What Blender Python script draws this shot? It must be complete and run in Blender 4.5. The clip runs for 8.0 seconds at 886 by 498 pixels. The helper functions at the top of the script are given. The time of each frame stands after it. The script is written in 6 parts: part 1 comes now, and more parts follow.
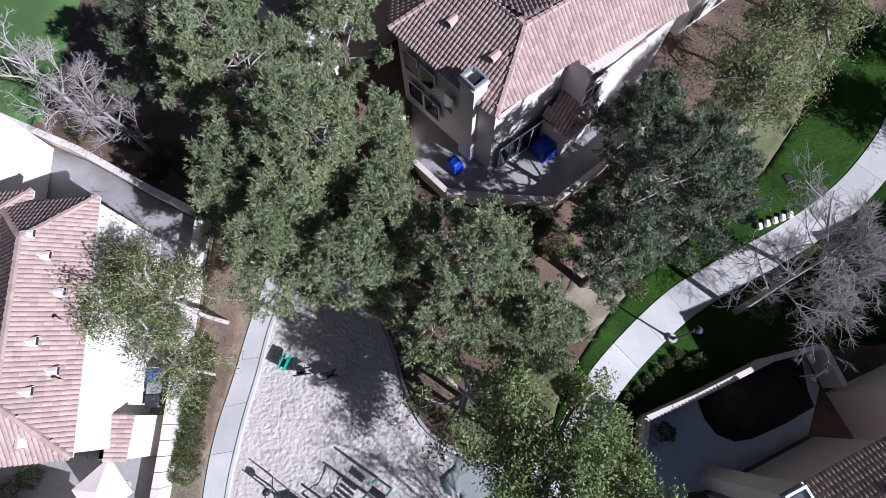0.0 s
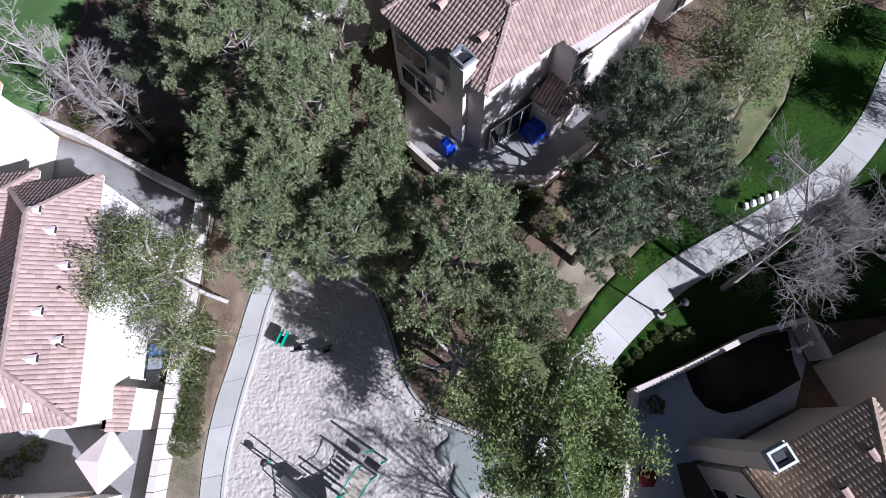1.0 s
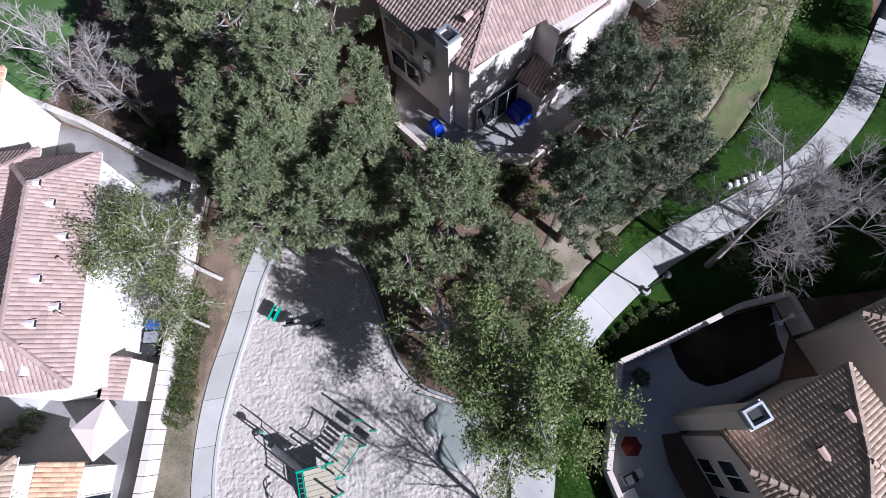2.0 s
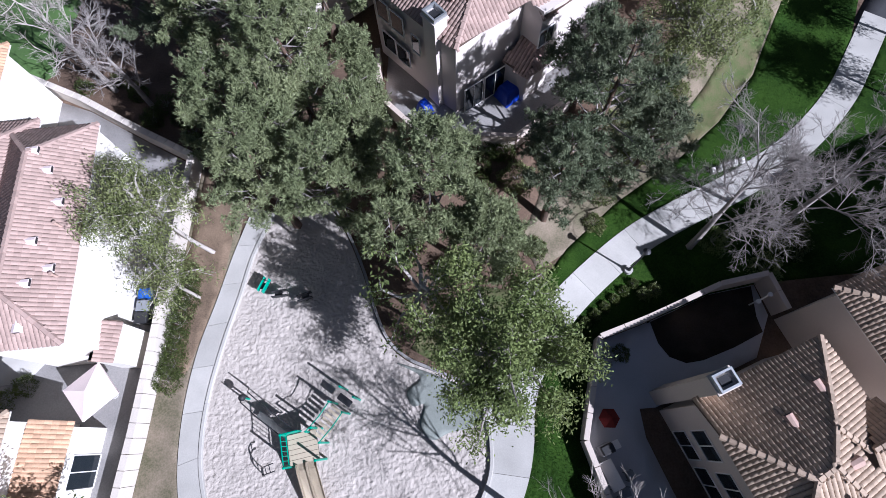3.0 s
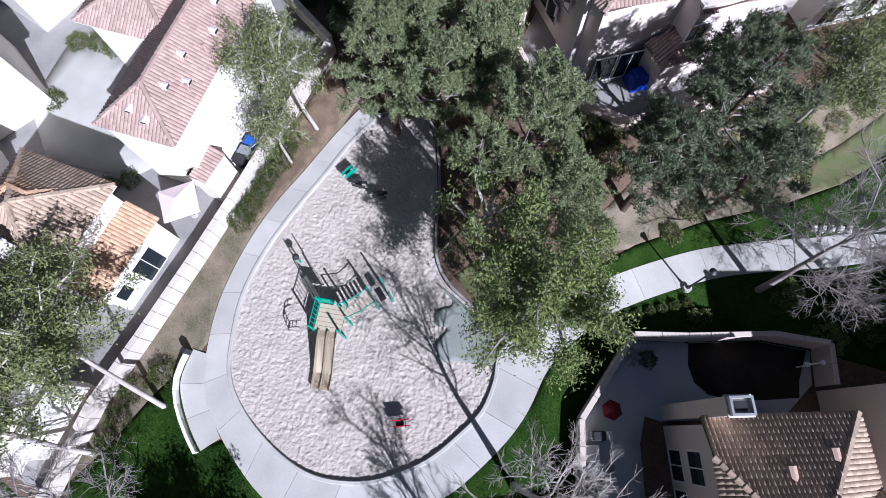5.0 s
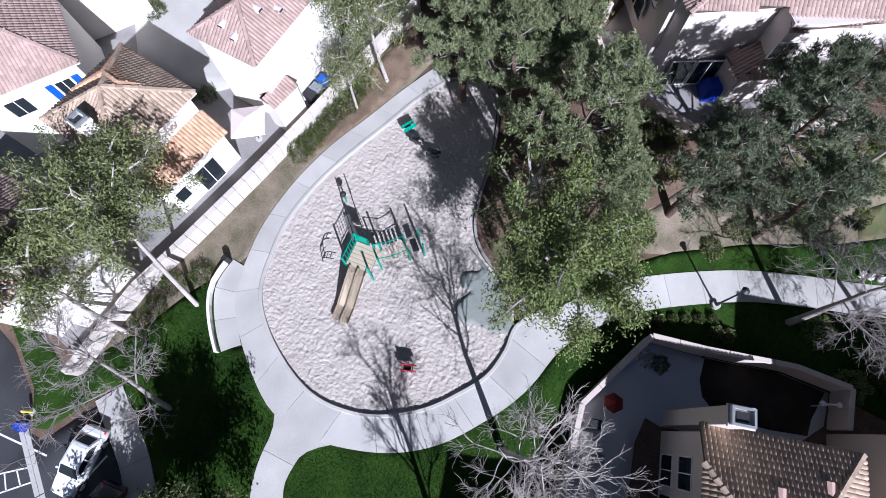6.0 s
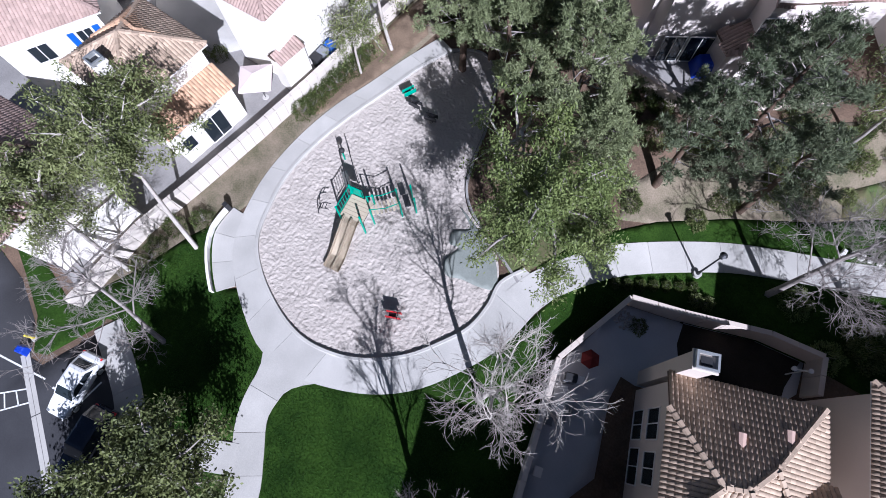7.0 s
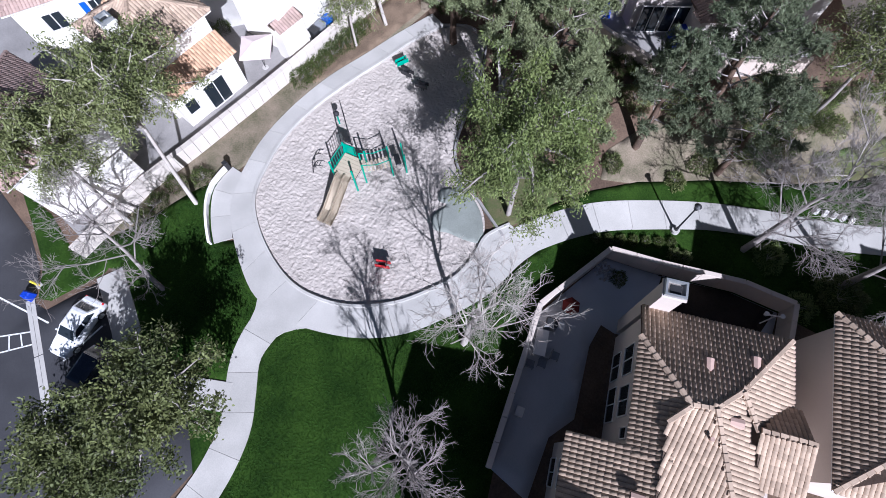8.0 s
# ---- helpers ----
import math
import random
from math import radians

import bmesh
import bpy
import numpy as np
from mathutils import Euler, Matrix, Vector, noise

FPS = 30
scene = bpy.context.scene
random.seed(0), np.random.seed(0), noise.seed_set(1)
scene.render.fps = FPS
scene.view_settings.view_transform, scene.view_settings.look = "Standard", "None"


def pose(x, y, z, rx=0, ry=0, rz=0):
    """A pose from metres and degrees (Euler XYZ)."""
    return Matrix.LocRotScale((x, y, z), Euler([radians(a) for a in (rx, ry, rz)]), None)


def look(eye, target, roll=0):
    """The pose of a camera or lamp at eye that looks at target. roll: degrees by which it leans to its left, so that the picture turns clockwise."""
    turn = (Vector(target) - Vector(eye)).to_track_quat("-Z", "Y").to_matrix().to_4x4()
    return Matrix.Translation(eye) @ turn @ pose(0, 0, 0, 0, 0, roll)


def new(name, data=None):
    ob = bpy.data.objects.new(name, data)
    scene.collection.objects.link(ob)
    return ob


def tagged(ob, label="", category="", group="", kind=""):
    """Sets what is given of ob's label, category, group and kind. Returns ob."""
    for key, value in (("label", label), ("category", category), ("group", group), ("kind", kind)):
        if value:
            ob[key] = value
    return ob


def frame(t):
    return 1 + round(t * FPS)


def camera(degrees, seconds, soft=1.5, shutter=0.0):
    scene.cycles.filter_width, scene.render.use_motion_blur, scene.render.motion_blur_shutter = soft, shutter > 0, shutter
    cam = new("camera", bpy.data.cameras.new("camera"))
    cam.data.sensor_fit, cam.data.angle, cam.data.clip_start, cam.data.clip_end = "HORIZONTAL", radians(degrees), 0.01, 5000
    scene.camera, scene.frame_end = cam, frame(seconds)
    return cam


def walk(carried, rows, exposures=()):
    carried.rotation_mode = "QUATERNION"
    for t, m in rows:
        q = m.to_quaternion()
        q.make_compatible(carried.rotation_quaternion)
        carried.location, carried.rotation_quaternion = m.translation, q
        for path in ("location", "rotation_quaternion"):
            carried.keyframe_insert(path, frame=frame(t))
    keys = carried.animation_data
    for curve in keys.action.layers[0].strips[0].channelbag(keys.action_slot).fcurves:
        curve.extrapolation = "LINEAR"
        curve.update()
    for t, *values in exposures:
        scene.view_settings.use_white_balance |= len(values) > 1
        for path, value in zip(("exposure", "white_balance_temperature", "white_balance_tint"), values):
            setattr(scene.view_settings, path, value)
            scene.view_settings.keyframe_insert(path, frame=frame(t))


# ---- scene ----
from mathutils.geometry import delaunay_2d_cdt

# ---- camera and its path ----
cam = camera(81.84, 8.0, soft=0.85)
ROWS = [
    (0.0, -0.435, 9.669, 28.883, 4.16, -72.24, 3.11),
    (0.5, -0.190, 8.785, 28.989, 4.40, -71.78, 3.62),
    (1.0, 0.109, 7.822, 29.084, 4.70, -71.26, 4.01),
    (1.5, 0.545, 6.845, 29.094, 5.13, -70.72, 4.60),
    (3.0, 2.053, 3.957, 29.136, 6.52, -69.44, 4.99),
    (3.5, 2.830, 3.216, 29.131, 8.11, -69.68, 4.87),
    (4.0, 3.326, 2.253, 28.939, 11.02, -69.37, 5.26),
    (4.5, 3.320, 1.590, 28.877, 18.70, -69.62, 3.67),
    (5.0, 2.797, 0.763, 29.156, 28.13, -70.22, 3.79),
    (5.2, 2.808, 0.285, 29.140, 30.95, -70.09, 3.60),
    (6.3, 4.789, -1.384, 29.378, 43.09, -70.63, 4.31),
    (6.5, 5.421, -1.727, 29.304, 43.51, -70.35, 4.32),
    (7.0, 6.991, -2.816, 29.258, 43.99, -69.49, 3.78),
    (7.5, 8.469, -3.997, 29.207, 43.98, -68.84, 3.44),
    (8.0, 10.306, -5.326, 29.100, 44.36, -67.59, 3.76),
]
walk(cam, [(t, pose(x, y, z, 0, 0, yaw) @ pose(0, 0, 0, 90 + pitch) @ pose(0, 0, 0, 0, 0, -roll))
           for t, x, y, z, yaw, pitch, roll in ROWS], exposures=((0, 0.64, 5380, 18), (8, 0.64, 5380, 18)))

# ---- sky, sun, exposure ----
SUN_DIR = Vector((0.86, -0.51, 0.0)).normalized()
SUN_ELEV = radians(36.5)
world = bpy.data.worlds.new("sky")
scene.world = world
world.use_nodes = True
wn = world.node_tree.nodes
sky = wn.new("ShaderNodeTexSky")
sky.sky_type, sky.sun_disc = "NISHITA", False
sky.sun_elevation = SUN_ELEV
sky.sun_rotation = math.atan2(SUN_DIR.x, SUN_DIR.y)
world.node_tree.links.new(sky.outputs[0], wn["Background"].inputs[0])
wn["Background"].inputs[1].default_value = 0.022
lamp_data = bpy.data.lights.new("sun", "SUN")
lamp_data.energy, lamp_data.angle, lamp_data.color = 5.0, radians(0.5), (1.0, 0.965, 0.92)
sun = new("sun", lamp_data)
aim = Vector((SUN_DIR.x * math.cos(SUN_ELEV), SUN_DIR.y * math.cos(SUN_ELEV), math.sin(SUN_ELEV)))
sun.matrix_world = look(aim * 200, (0, 0, 0))


# ---- materials ----
def material(name, color, rough=0.85, vary=0.25, scale=3.0, fine=40.0, bump=0.2, second=None, metal=0.0, random=0.0, spec=0.3,
             bump_scale=None, coat=0.0, depth=0.03):
    """A mottled surface: two scales of noise between two tones, fine bump, optional piece-by-piece variation."""
    m = bpy.data.materials.new(name)
    m.use_nodes = True
    nt = m.node_tree
    n, l = nt.nodes, nt.links
    b = n["Principled BSDF"]
    b.inputs["Roughness"].default_value = rough
    b.inputs["Metallic"].default_value = metal
    b.inputs["Specular IOR Level"].default_value = spec
    b.inputs["Coat Weight"].default_value = coat
    geo = n.new("ShaderNodeNewGeometry")
    big, small = n.new("ShaderNodeTexNoise"), n.new("ShaderNodeTexNoise")
    big.inputs["Scale"].default_value, big.inputs["Detail"].default_value = scale * 0.35, 5
    small.inputs["Scale"].default_value, small.inputs["Detail"].default_value = fine * 0.35, 4
    for t in (big, small):
        l.new(geo.outputs["Position"], t.inputs["Vector"])
    mix = n.new("ShaderNodeMix")
    mix.data_type = "RGBA"
    c = Vector(color)
    d = Vector(second) if second else c * (1 - vary)
    mix.inputs["A"].default_value = (*(c * (1 + vary * 0.4)), 1) if not second else (*c, 1)
    mix.inputs["B"].default_value = (*d, 1)
    ramp = n.new("ShaderNodeMapRange")
    ramp.inputs["From Min"].default_value, ramp.inputs["From Max"].default_value = 0.36, 0.64
    add = n.new("ShaderNodeMath")
    add.operation = "MULTIPLY_ADD"
    add.inputs[1].default_value = 0.4
    l.new(small.outputs["Fac"], add.inputs[0])
    mul = n.new("ShaderNodeMath")
    mul.operation = "MULTIPLY"
    mul.inputs[1].default_value = 0.6
    l.new(big.outputs["Fac"], mul.inputs[0])
    l.new(mul.outputs[0], add.inputs[2])
    l.new(add.outputs[0], ramp.inputs["Value"])
    l.new(ramp.outputs[0], mix.inputs["Factor"])
    out = mix.outputs["Result"]
    if random:
        info = n.new("ShaderNodeObjectInfo")
        s = n.new("ShaderNodeMath")
        s.operation = "ADD"
        l.new(info.outputs["Random"], s.inputs[0])
        l.new(geo.outputs["Random Per Island"], s.inputs[1])
        f = n.new("ShaderNodeMath")
        f.operation = "FRACT"
        l.new(s.outputs[0], f.inputs[0])
        r = n.new("ShaderNodeMapRange")
        r.inputs["To Min"].default_value, r.inputs["To Max"].default_value = 1 - random, 1 + random
        l.new(f.outputs[0], r.inputs["Value"])
        hsv = n.new("ShaderNodeHueSaturation")
        l.new(out, hsv.inputs["Color"])
        l.new(r.outputs[0], hsv.inputs["Value"])
        out = hsv.outputs["Color"]
    l.new(out, b.inputs["Base Color"])
    if bump:
        bn = n.new("ShaderNodeBump")
        bn.inputs["Strength"].default_value, bn.inputs["Distance"].default_value = bump, depth
        src = small
        if bump_scale:
            src = n.new("ShaderNodeTexNoise")
            src.inputs["Scale"].default_value, src.inputs["Detail"].default_value = bump_scale, 3
            l.new(geo.outputs["Position"], src.inputs["Vector"])
        l.new(src.outputs["Fac"], bn.inputs["Height"])
        l.new(bn.outputs[0], b.inputs["Normal"])
    return m


def leaf_material(name, color, second, random=0.45, rough=0.55):
    m = material(name, color, rough=rough, second=second, scale=1.2, fine=20, bump=0, random=random, spec=0.25)
    nt = m.node_tree
    b = nt.nodes["Principled BSDF"]
    tr = nt.nodes.new("ShaderNodeBsdfTranslucent")
    mx = nt.nodes.new("ShaderNodeMixShader")
    mx.inputs[0].default_value = 0.3
    nt.links.new(b.inputs["Base Color"].links[0].from_socket, tr.inputs["Color"])
    nt.links.new(b.outputs[0], mx.inputs[1])
    nt.links.new(tr.outputs[0], mx.inputs[2])
    nt.links.new(mx.outputs[0], nt.nodes["Material Output"].inputs["Surface"])
    return m


M = dict(
    soil=material("soil", (0.17, 0.115, 0.08), second=(0.075, 0.05, 0.036), scale=1.6, fine=26, bump=0.9, rough=0.95),
    mulch=material("mulch", (0.25, 0.18, 0.125), second=(0.11, 0.08, 0.055), scale=2.5, fine=40, bump=0.9, rough=0.95),
    dry=material("dry_ground", (0.25, 0.20, 0.15), second=(0.10, 0.095, 0.055), scale=2.0, fine=30, bump=0.8, rough=0.95),
    sand=material("sand", (0.52, 0.465, 0.42), second=(0.42, 0.375, 0.34), scale=2.0, fine=60, bump=1.0, rough=0.95, bump_scale=6, depth=0.09),
    concrete=material("concrete", (0.50, 0.48, 0.45), second=(0.385, 0.37, 0.345), scale=1.4, fine=50, bump=0.15, random=0.07),
    rubber=material("rubber", (0.27, 0.29, 0.265), second=(0.20, 0.215, 0.195), scale=1.5, fine=40, bump=0.1),
    lawn=material("lawn", (0.036, 0.076, 0.011), second=(0.010, 0.028, 0.004), scale=1.1, fine=30, bump=0.9, rough=0.95, spec=0.08),
    # paler copy of the lawn: distant haze is put into its colour
    lawn_hazy=material("lawn_hazy", (0.075, 0.135, 0.04), second=(0.05, 0.095, 0.028), scale=1.2, fine=30, bump=0.6, rough=0.9),
    lawn_dry=material("lawn_dry", (0.060, 0.095, 0.025), second=(0.13, 0.11, 0.06), scale=2.4, fine=30, bump=0.9, rough=0.9),
    blade=leaf_material("grass_blade", (0.040, 0.102, 0.012), (0.012, 0.038, 0.005), rough=0.8),
    asphalt=material("asphalt", (0.062, 0.062, 0.068), second=(0.04, 0.04, 0.045), scale=1.0, fine=60, bump=0.3),
    # concrete with the slight blue of skylit shade tinted into its colour
    patio=material("patio_concrete", (0.50, 0.51, 0.54), second=(0.42, 0.43, 0.46), scale=1.1, fine=50, bump=0.1),
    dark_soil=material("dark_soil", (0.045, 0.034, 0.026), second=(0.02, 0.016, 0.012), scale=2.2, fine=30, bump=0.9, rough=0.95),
    gutter=material("gutter", (0.30, 0.285, 0.275), vary=0.25, scale=1.5),
    paint=material("road_paint", (0.75, 0.75, 0.73), vary=0.2, scale=6, fine=60),
    stucco_white=material("stucco_white", (0.80, 0.76, 0.70), vary=0.06, scale=0.8, fine=60, bump=0.15),
    stucco_cream=material("stucco_cream", (0.62, 0.56, 0.50), vary=0.14, scale=0.9, fine=60, bump=0.2),
    stucco_tan=material("stucco_tan", (0.60, 0.52, 0.46), vary=0.1, scale=0.8, fine=60, bump=0.15),
    stucco_grey=material("stucco_grey", (0.66, 0.59, 0.55), vary=0.1, scale=0.8, fine=60, bump=0.15),
    block=material("block_wall", (0.62, 0.52, 0.45), vary=0.18, scale=1.5, fine=40, bump=0.3, random=0.08),
    tile_brown=material("tile_brown", (0.49, 0.375, 0.28), second=(0.36, 0.27, 0.20), scale=1.4, fine=40, bump=0.2, random=0.2),
    tile_pink=material("tile_pink", (0.42, 0.305, 0.265), second=(0.34, 0.245, 0.21), scale=1.4, fine=40, bump=0.2, random=0.15),
    tile_orange=material("tile_orange", (0.58, 0.38, 0.25), second=(0.44, 0.28, 0.18), scale=1.4, fine=40, bump=0.2, random=0.2),
    deck=material("roof_underlay", (0.20, 0.145, 0.115), vary=0.2),
    vent=material("vent_paint", (0.50, 0.35, 0.29), vary=0.1, scale=4),
    trim=material("white_trim", (0.78, 0.75, 0.72), vary=0.06, scale=3),
    glass=material("window_glass", (0.02, 0.026, 0.032), rough=0.06, vary=0.1, bump=0, spec=0.6),
    bark_pine=material("bark_pine", (0.16, 0.105, 0.075), second=(0.08, 0.055, 0.042), scale=4, fine=50, bump=0.8),
    bark_pale=material("bark_pale", (0.52, 0.48, 0.44), second=(0.33, 0.29, 0.26), scale=3, fine=40, bump=0.3),
    bark_grey=material("bark_grey", (0.37, 0.335, 0.315), second=(0.24, 0.21, 0.195), scale=3, fine=40, bump=0.3),
    needle=leaf_material("pine_needles", (0.285, 0.315, 0.165), (0.175, 0.21, 0.105)),
    needle_dark=leaf_material("pine_needles_dark", (0.19, 0.215, 0.13), (0.11, 0.14, 0.08)),
    leaf=leaf_material("broad_leaves", (0.225, 0.265, 0.095), (0.13, 0.175, 0.055)),
    leaf_olive=leaf_material("olive_leaves", (0.235, 0.255, 0.11), (0.13, 0.16, 0.055)),
    leaf_dark=leaf_material("dark_leaves", (0.17, 0.19, 0.07), (0.075, 0.095, 0.035)),
    hedge=leaf_material("hedge_leaves", (0.10, 0.125, 0.035), (0.05, 0.07, 0.02)),
    green_metal=material("green_plastic", (0.0, 0.30, 0.20), rough=0.4, vary=0.12, scale=4, bump=0.03),
    dark_metal=material("dark_metal", (0.05, 0.05, 0.055), rough=0.45, vary=0.2, bump=0.03, metal=0.3),
    steel=material("galvanised_steel", (0.55, 0.57, 0.58), rough=0.4, vary=0.15, bump=0.03, metal=0.7),
    beige=material("beige_plastic", (0.52, 0.44, 0.33), rough=0.5, vary=0.12, bump=0.03),
    red=material("red_paint", (0.55, 0.03, 0.035), rough=0.4, vary=0.1, bump=0.02),
    red_cloth=material("red_cloth", (0.16, 0.02, 0.018), rough=0.9, vary=0.2, bump=0.1),
    blue=material("blue_plastic", (0.015, 0.10, 0.45), rough=0.45, vary=0.15, bump=0.05),
    blue_tarp=material("blue_tarp", (0.015, 0.05, 0.42), rough=0.35, vary=0.2, bump=0.6, bump_scale=8),
    grey_plastic=material("grey_plastic", (0.22, 0.23, 0.25), rough=0.5, vary=0.15, bump=0.05),
    black_plastic=material("black_plastic", (0.03, 0.03, 0.033), rough=0.5, vary=0.2, bump=0.05),
    car_white=material("car_white", (0.78, 0.79, 0.80), rough=0.25, vary=0.03, bump=0, coat=0.6),
    car_dark=material("car_dark", (0.012, 0.015, 0.03), rough=0.22, vary=0.1, bump=0, coat=0.8),
    tyre=material("tyre", (0.02, 0.02, 0.02), rough=0.8, vary=0.2),
    yellow=material("yellow_plastic", (0.75, 0.62, 0.05), rough=0.5, vary=0.1, bump=0.05),
    canvas=material("pale_canvas", (0.78, 0.66, 0.65), rough=0.9, vary=0.08, scale=3),
    rock=material("pale_rock", (0.45, 0.43, 0.41), second=(0.30, 0.28, 0.26), scale=5, fine=50, bump=0.6, random=0.2),
)


# ---- helpers ----
def np_mesh(name, verts, faces, mat):
    """A mesh from an array of points and an array of equal-sided faces."""
    verts, faces = np.asarray(verts, np.float32), np.asarray(faces, np.int32)
    me = bpy.data.meshes.new(name)
    k = faces.shape[1]
    me.vertices.add(len(verts))
    me.vertices.foreach_set("co", verts.ravel())
    me.loops.add(faces.size)
    me.loops.foreach_set("vertex_index", faces.ravel())
    me.polygons.add(len(faces))
    me.polygons.foreach_set("loop_start", np.arange(0, faces.size, k, dtype=np.int32))
    me.update(calc_edges=True)
    me.materials.append(mat)
    return me


def part(name, bm, mat, parent=None, label="", kind=""):
    """Link a bmesh, or a ready mesh, as one mesh object under its thing."""
    if isinstance(bm, bmesh.types.BMesh):
        me = bpy.data.meshes.new(name)
        bm.to_mesh(me)
        bm.free()
        me.materials.append(mat)
    else:
        me = bm
    ob = new(name, me)
    if parent is not None:
        ob.parent = parent
    return tagged(ob, label=label, kind=kind)


def thing(name, m, label, category, group="", kind=""):
    ob = new(name)
    ob.matrix_basis = m
    return tagged(ob, label, category, group, kind)


def box(bm, x0, y0, z0, x1, y1, z1, bevel=0.0, m=None):
    r = bmesh.ops.create_cube(bm, size=1.0)
    vs = r["verts"]
    for v in vs:
        v.co = Vector((x0 + (v.co.x + 0.5) * (x1 - x0), y0 + (v.co.y + 0.5) * (y1 - y0), z0 + (v.co.z + 0.5) * (z1 - z0)))
    if bevel:
        es = list({e for v in vs for e in v.link_edges})
        g = bmesh.ops.bevel(bm, geom=es, offset=bevel, segments=1, affect="EDGES")
        vs = list({v for f in g["faces"] for v in f.verts} | {v for v in vs if v.is_valid})
    if m is not None:
        for v in vs:
            v.co = m @ v.co
    return vs


def boxes(*specs, bevel=0.0):
    bm = bmesh.new()
    for s in specs:
        box(bm, *s, bevel=bevel)
    return bm


def tube(bm, a, b, r0, r1=None, sides=8):
    a, b = Vector(a), Vector(b)
    r1 = r0 if r1 is None else r1
    q = (b - a).to_track_quat("Z", "Y").to_matrix().to_4x4()
    bmesh.ops.create_cone(bm, cap_ends=True, segments=sides, radius1=r0, radius2=r1, depth=(b - a).length,
                          matrix=Matrix.Translation((a + b) / 2) @ q)


def bent(bm, pts, r, sides=7):
    for a, b in zip(pts, pts[1:]):
        tube(bm, a, b, r, r, sides)


def smooth(a, b, x):
    t = np.clip((np.asarray(x, float) - a) / (b - a), 0, 1)
    return t * t * (3 - 2 * t)


def seg_dist(px, py, poly):
    """Signed distance to a closed outline, negative inside."""
    px, py = np.asarray(px, float), np.asarray(py, float)
    d = np.full(px.shape, 1e9)
    inside = np.zeros(px.shape, bool)
    for (x0, y0), (x1, y1) in zip(poly, poly[1:] + poly[:1]):
        ex, ey = x1 - x0, y1 - y0
        t = np.clip(((px - x0) * ex + (py - y0) * ey) / (ex * ex + ey * ey), 0, 1)
        d = np.minimum(d, np.hypot(px - x0 - t * ex, py - y0 - t * ey))
        cross = ((y0 > py) != (y1 > py)) & (px < ex * (py - y0) / (ey if ey else 1e-9) + x0)
        inside ^= cross
    return np.where(inside, -d, d)


PAD_NORTH = [(-60, 26), (-10, 25), (-3.4, 23.2), (-0.9, 21.0), (5.0, 20.5), (8.2, 23.2), (15, 29.5), (24, 40), (40, 70), (-60, 70)]


def height(x, y):
    """The lie of the land: level round the sand, falling to the east, rising to the northern houses."""
    z = -0.95 * smooth(4.5, 13.0, x)
    d = seg_dist(x, y, PAD_NORTH)
    k = 1 - smooth(0.2, 6.0, d)
    k = k * smooth(-14.0, -7.0, x)
    return z * (1 - k) + 2.2 * k


def h1(x, y):
    return float(height(np.array([x]), np.array([y]))[0])


def drape(name, outline, mat, lift, step=0.6, bump=0.0, rim=0.12, holes=(), kind="structure", label="", category=""):
    """A sheet with the given outline laid over the land, with a rim that goes down into it."""
    pts = []
    loops = [outline, *holes]
    edges = []
    for lp in loops:
        fine = []
        for (x0, y0), (x1, y1) in zip(lp, lp[1:] + lp[:1]):
            n = max(1, int(math.hypot(x1 - x0, y1 - y0) / step))
            fine += [(x0 + (x1 - x0) * i / n, y0 + (y1 - y0) * i / n) for i in range(n)]
        s = len(pts)
        pts += fine
        edges += [(s + i, s + (i + 1) % len(fine)) for i in range(len(fine))]
    nb = len(pts)
    xs, ys = [p[0] for p in outline], [p[1] for p in outline]
    gx, gy = np.meshgrid(np.arange(min(xs), max(xs), step), np.arange(min(ys), max(ys), step))
    gx = gx + (np.random.rand(*gx.shape) - 0.5) * step * 0.3
    d = seg_dist(gx, gy, outline)
    keep = d < -step * 0.4
    for hl in holes:
        keep &= seg_dist(gx, gy, hl) > step * 0.4
    pts += list(zip(gx[keep], gy[keep]))
    out = delaunay_2d_cdt([Vector(p) for p in pts], edges, [], 0, 1e-4)
    v2, faces = out[0], out[2]
    vx, vy = np.array([v.x for v in v2]), np.array([v.y for v in v2])
    tri = np.array([f for f in faces if len(f) == 3])
    cx, cy = vx[tri].mean(1), vy[tri].mean(1)
    ok = seg_dist(cx, cy, outline) < 0
    for hl in holes:
        ok &= seg_dist(cx, cy, hl) > 0
    tri = tri[ok]
    z = height(vx, vy) + lift
    if bump:
        e = -seg_dist(vx, vy, outline)
        z = z + np.array([0.28 - 1.25 * abs(noise.noise(Vector((a * 2.9 + 0.7 * b, b * 4.2, 3)))) + 0.45 * noise.noise(Vector((a * 5.6, b * 5.6, 5))) + 0.25 * noise.noise(Vector((a * 0.7, b * 0.7, 9)))
                          for a, b in zip(vx, vy)]) * bump * np.clip(e * 3, 0, 1)
    verts = np.stack([vx, vy, z], 1)
    a, b, c = verts[tri[:, 0]], verts[tri[:, 1]], verts[tri[:, 2]]
    flip = np.cross(b - a, c - a)[:, 2] < 0
    tri[flip] = tri[flip][:, ::-1]
    me = np_mesh(name, verts, tri, mat)
    if rim:
        bm = bmesh.new()
        bm.from_mesh(me)
        es = [e for e in bm.edges if e.is_boundary]
        r = bmesh.ops.extrude_edge_only(bm, edges=es)
        for v in r["geom"]:
            if isinstance(v, bmesh.types.BMVert):
                v.co.z -= rim
        bm.to_mesh(me)
        bm.free()
    ob = new(name, me)
    return tagged(ob, label, category, "", kind)


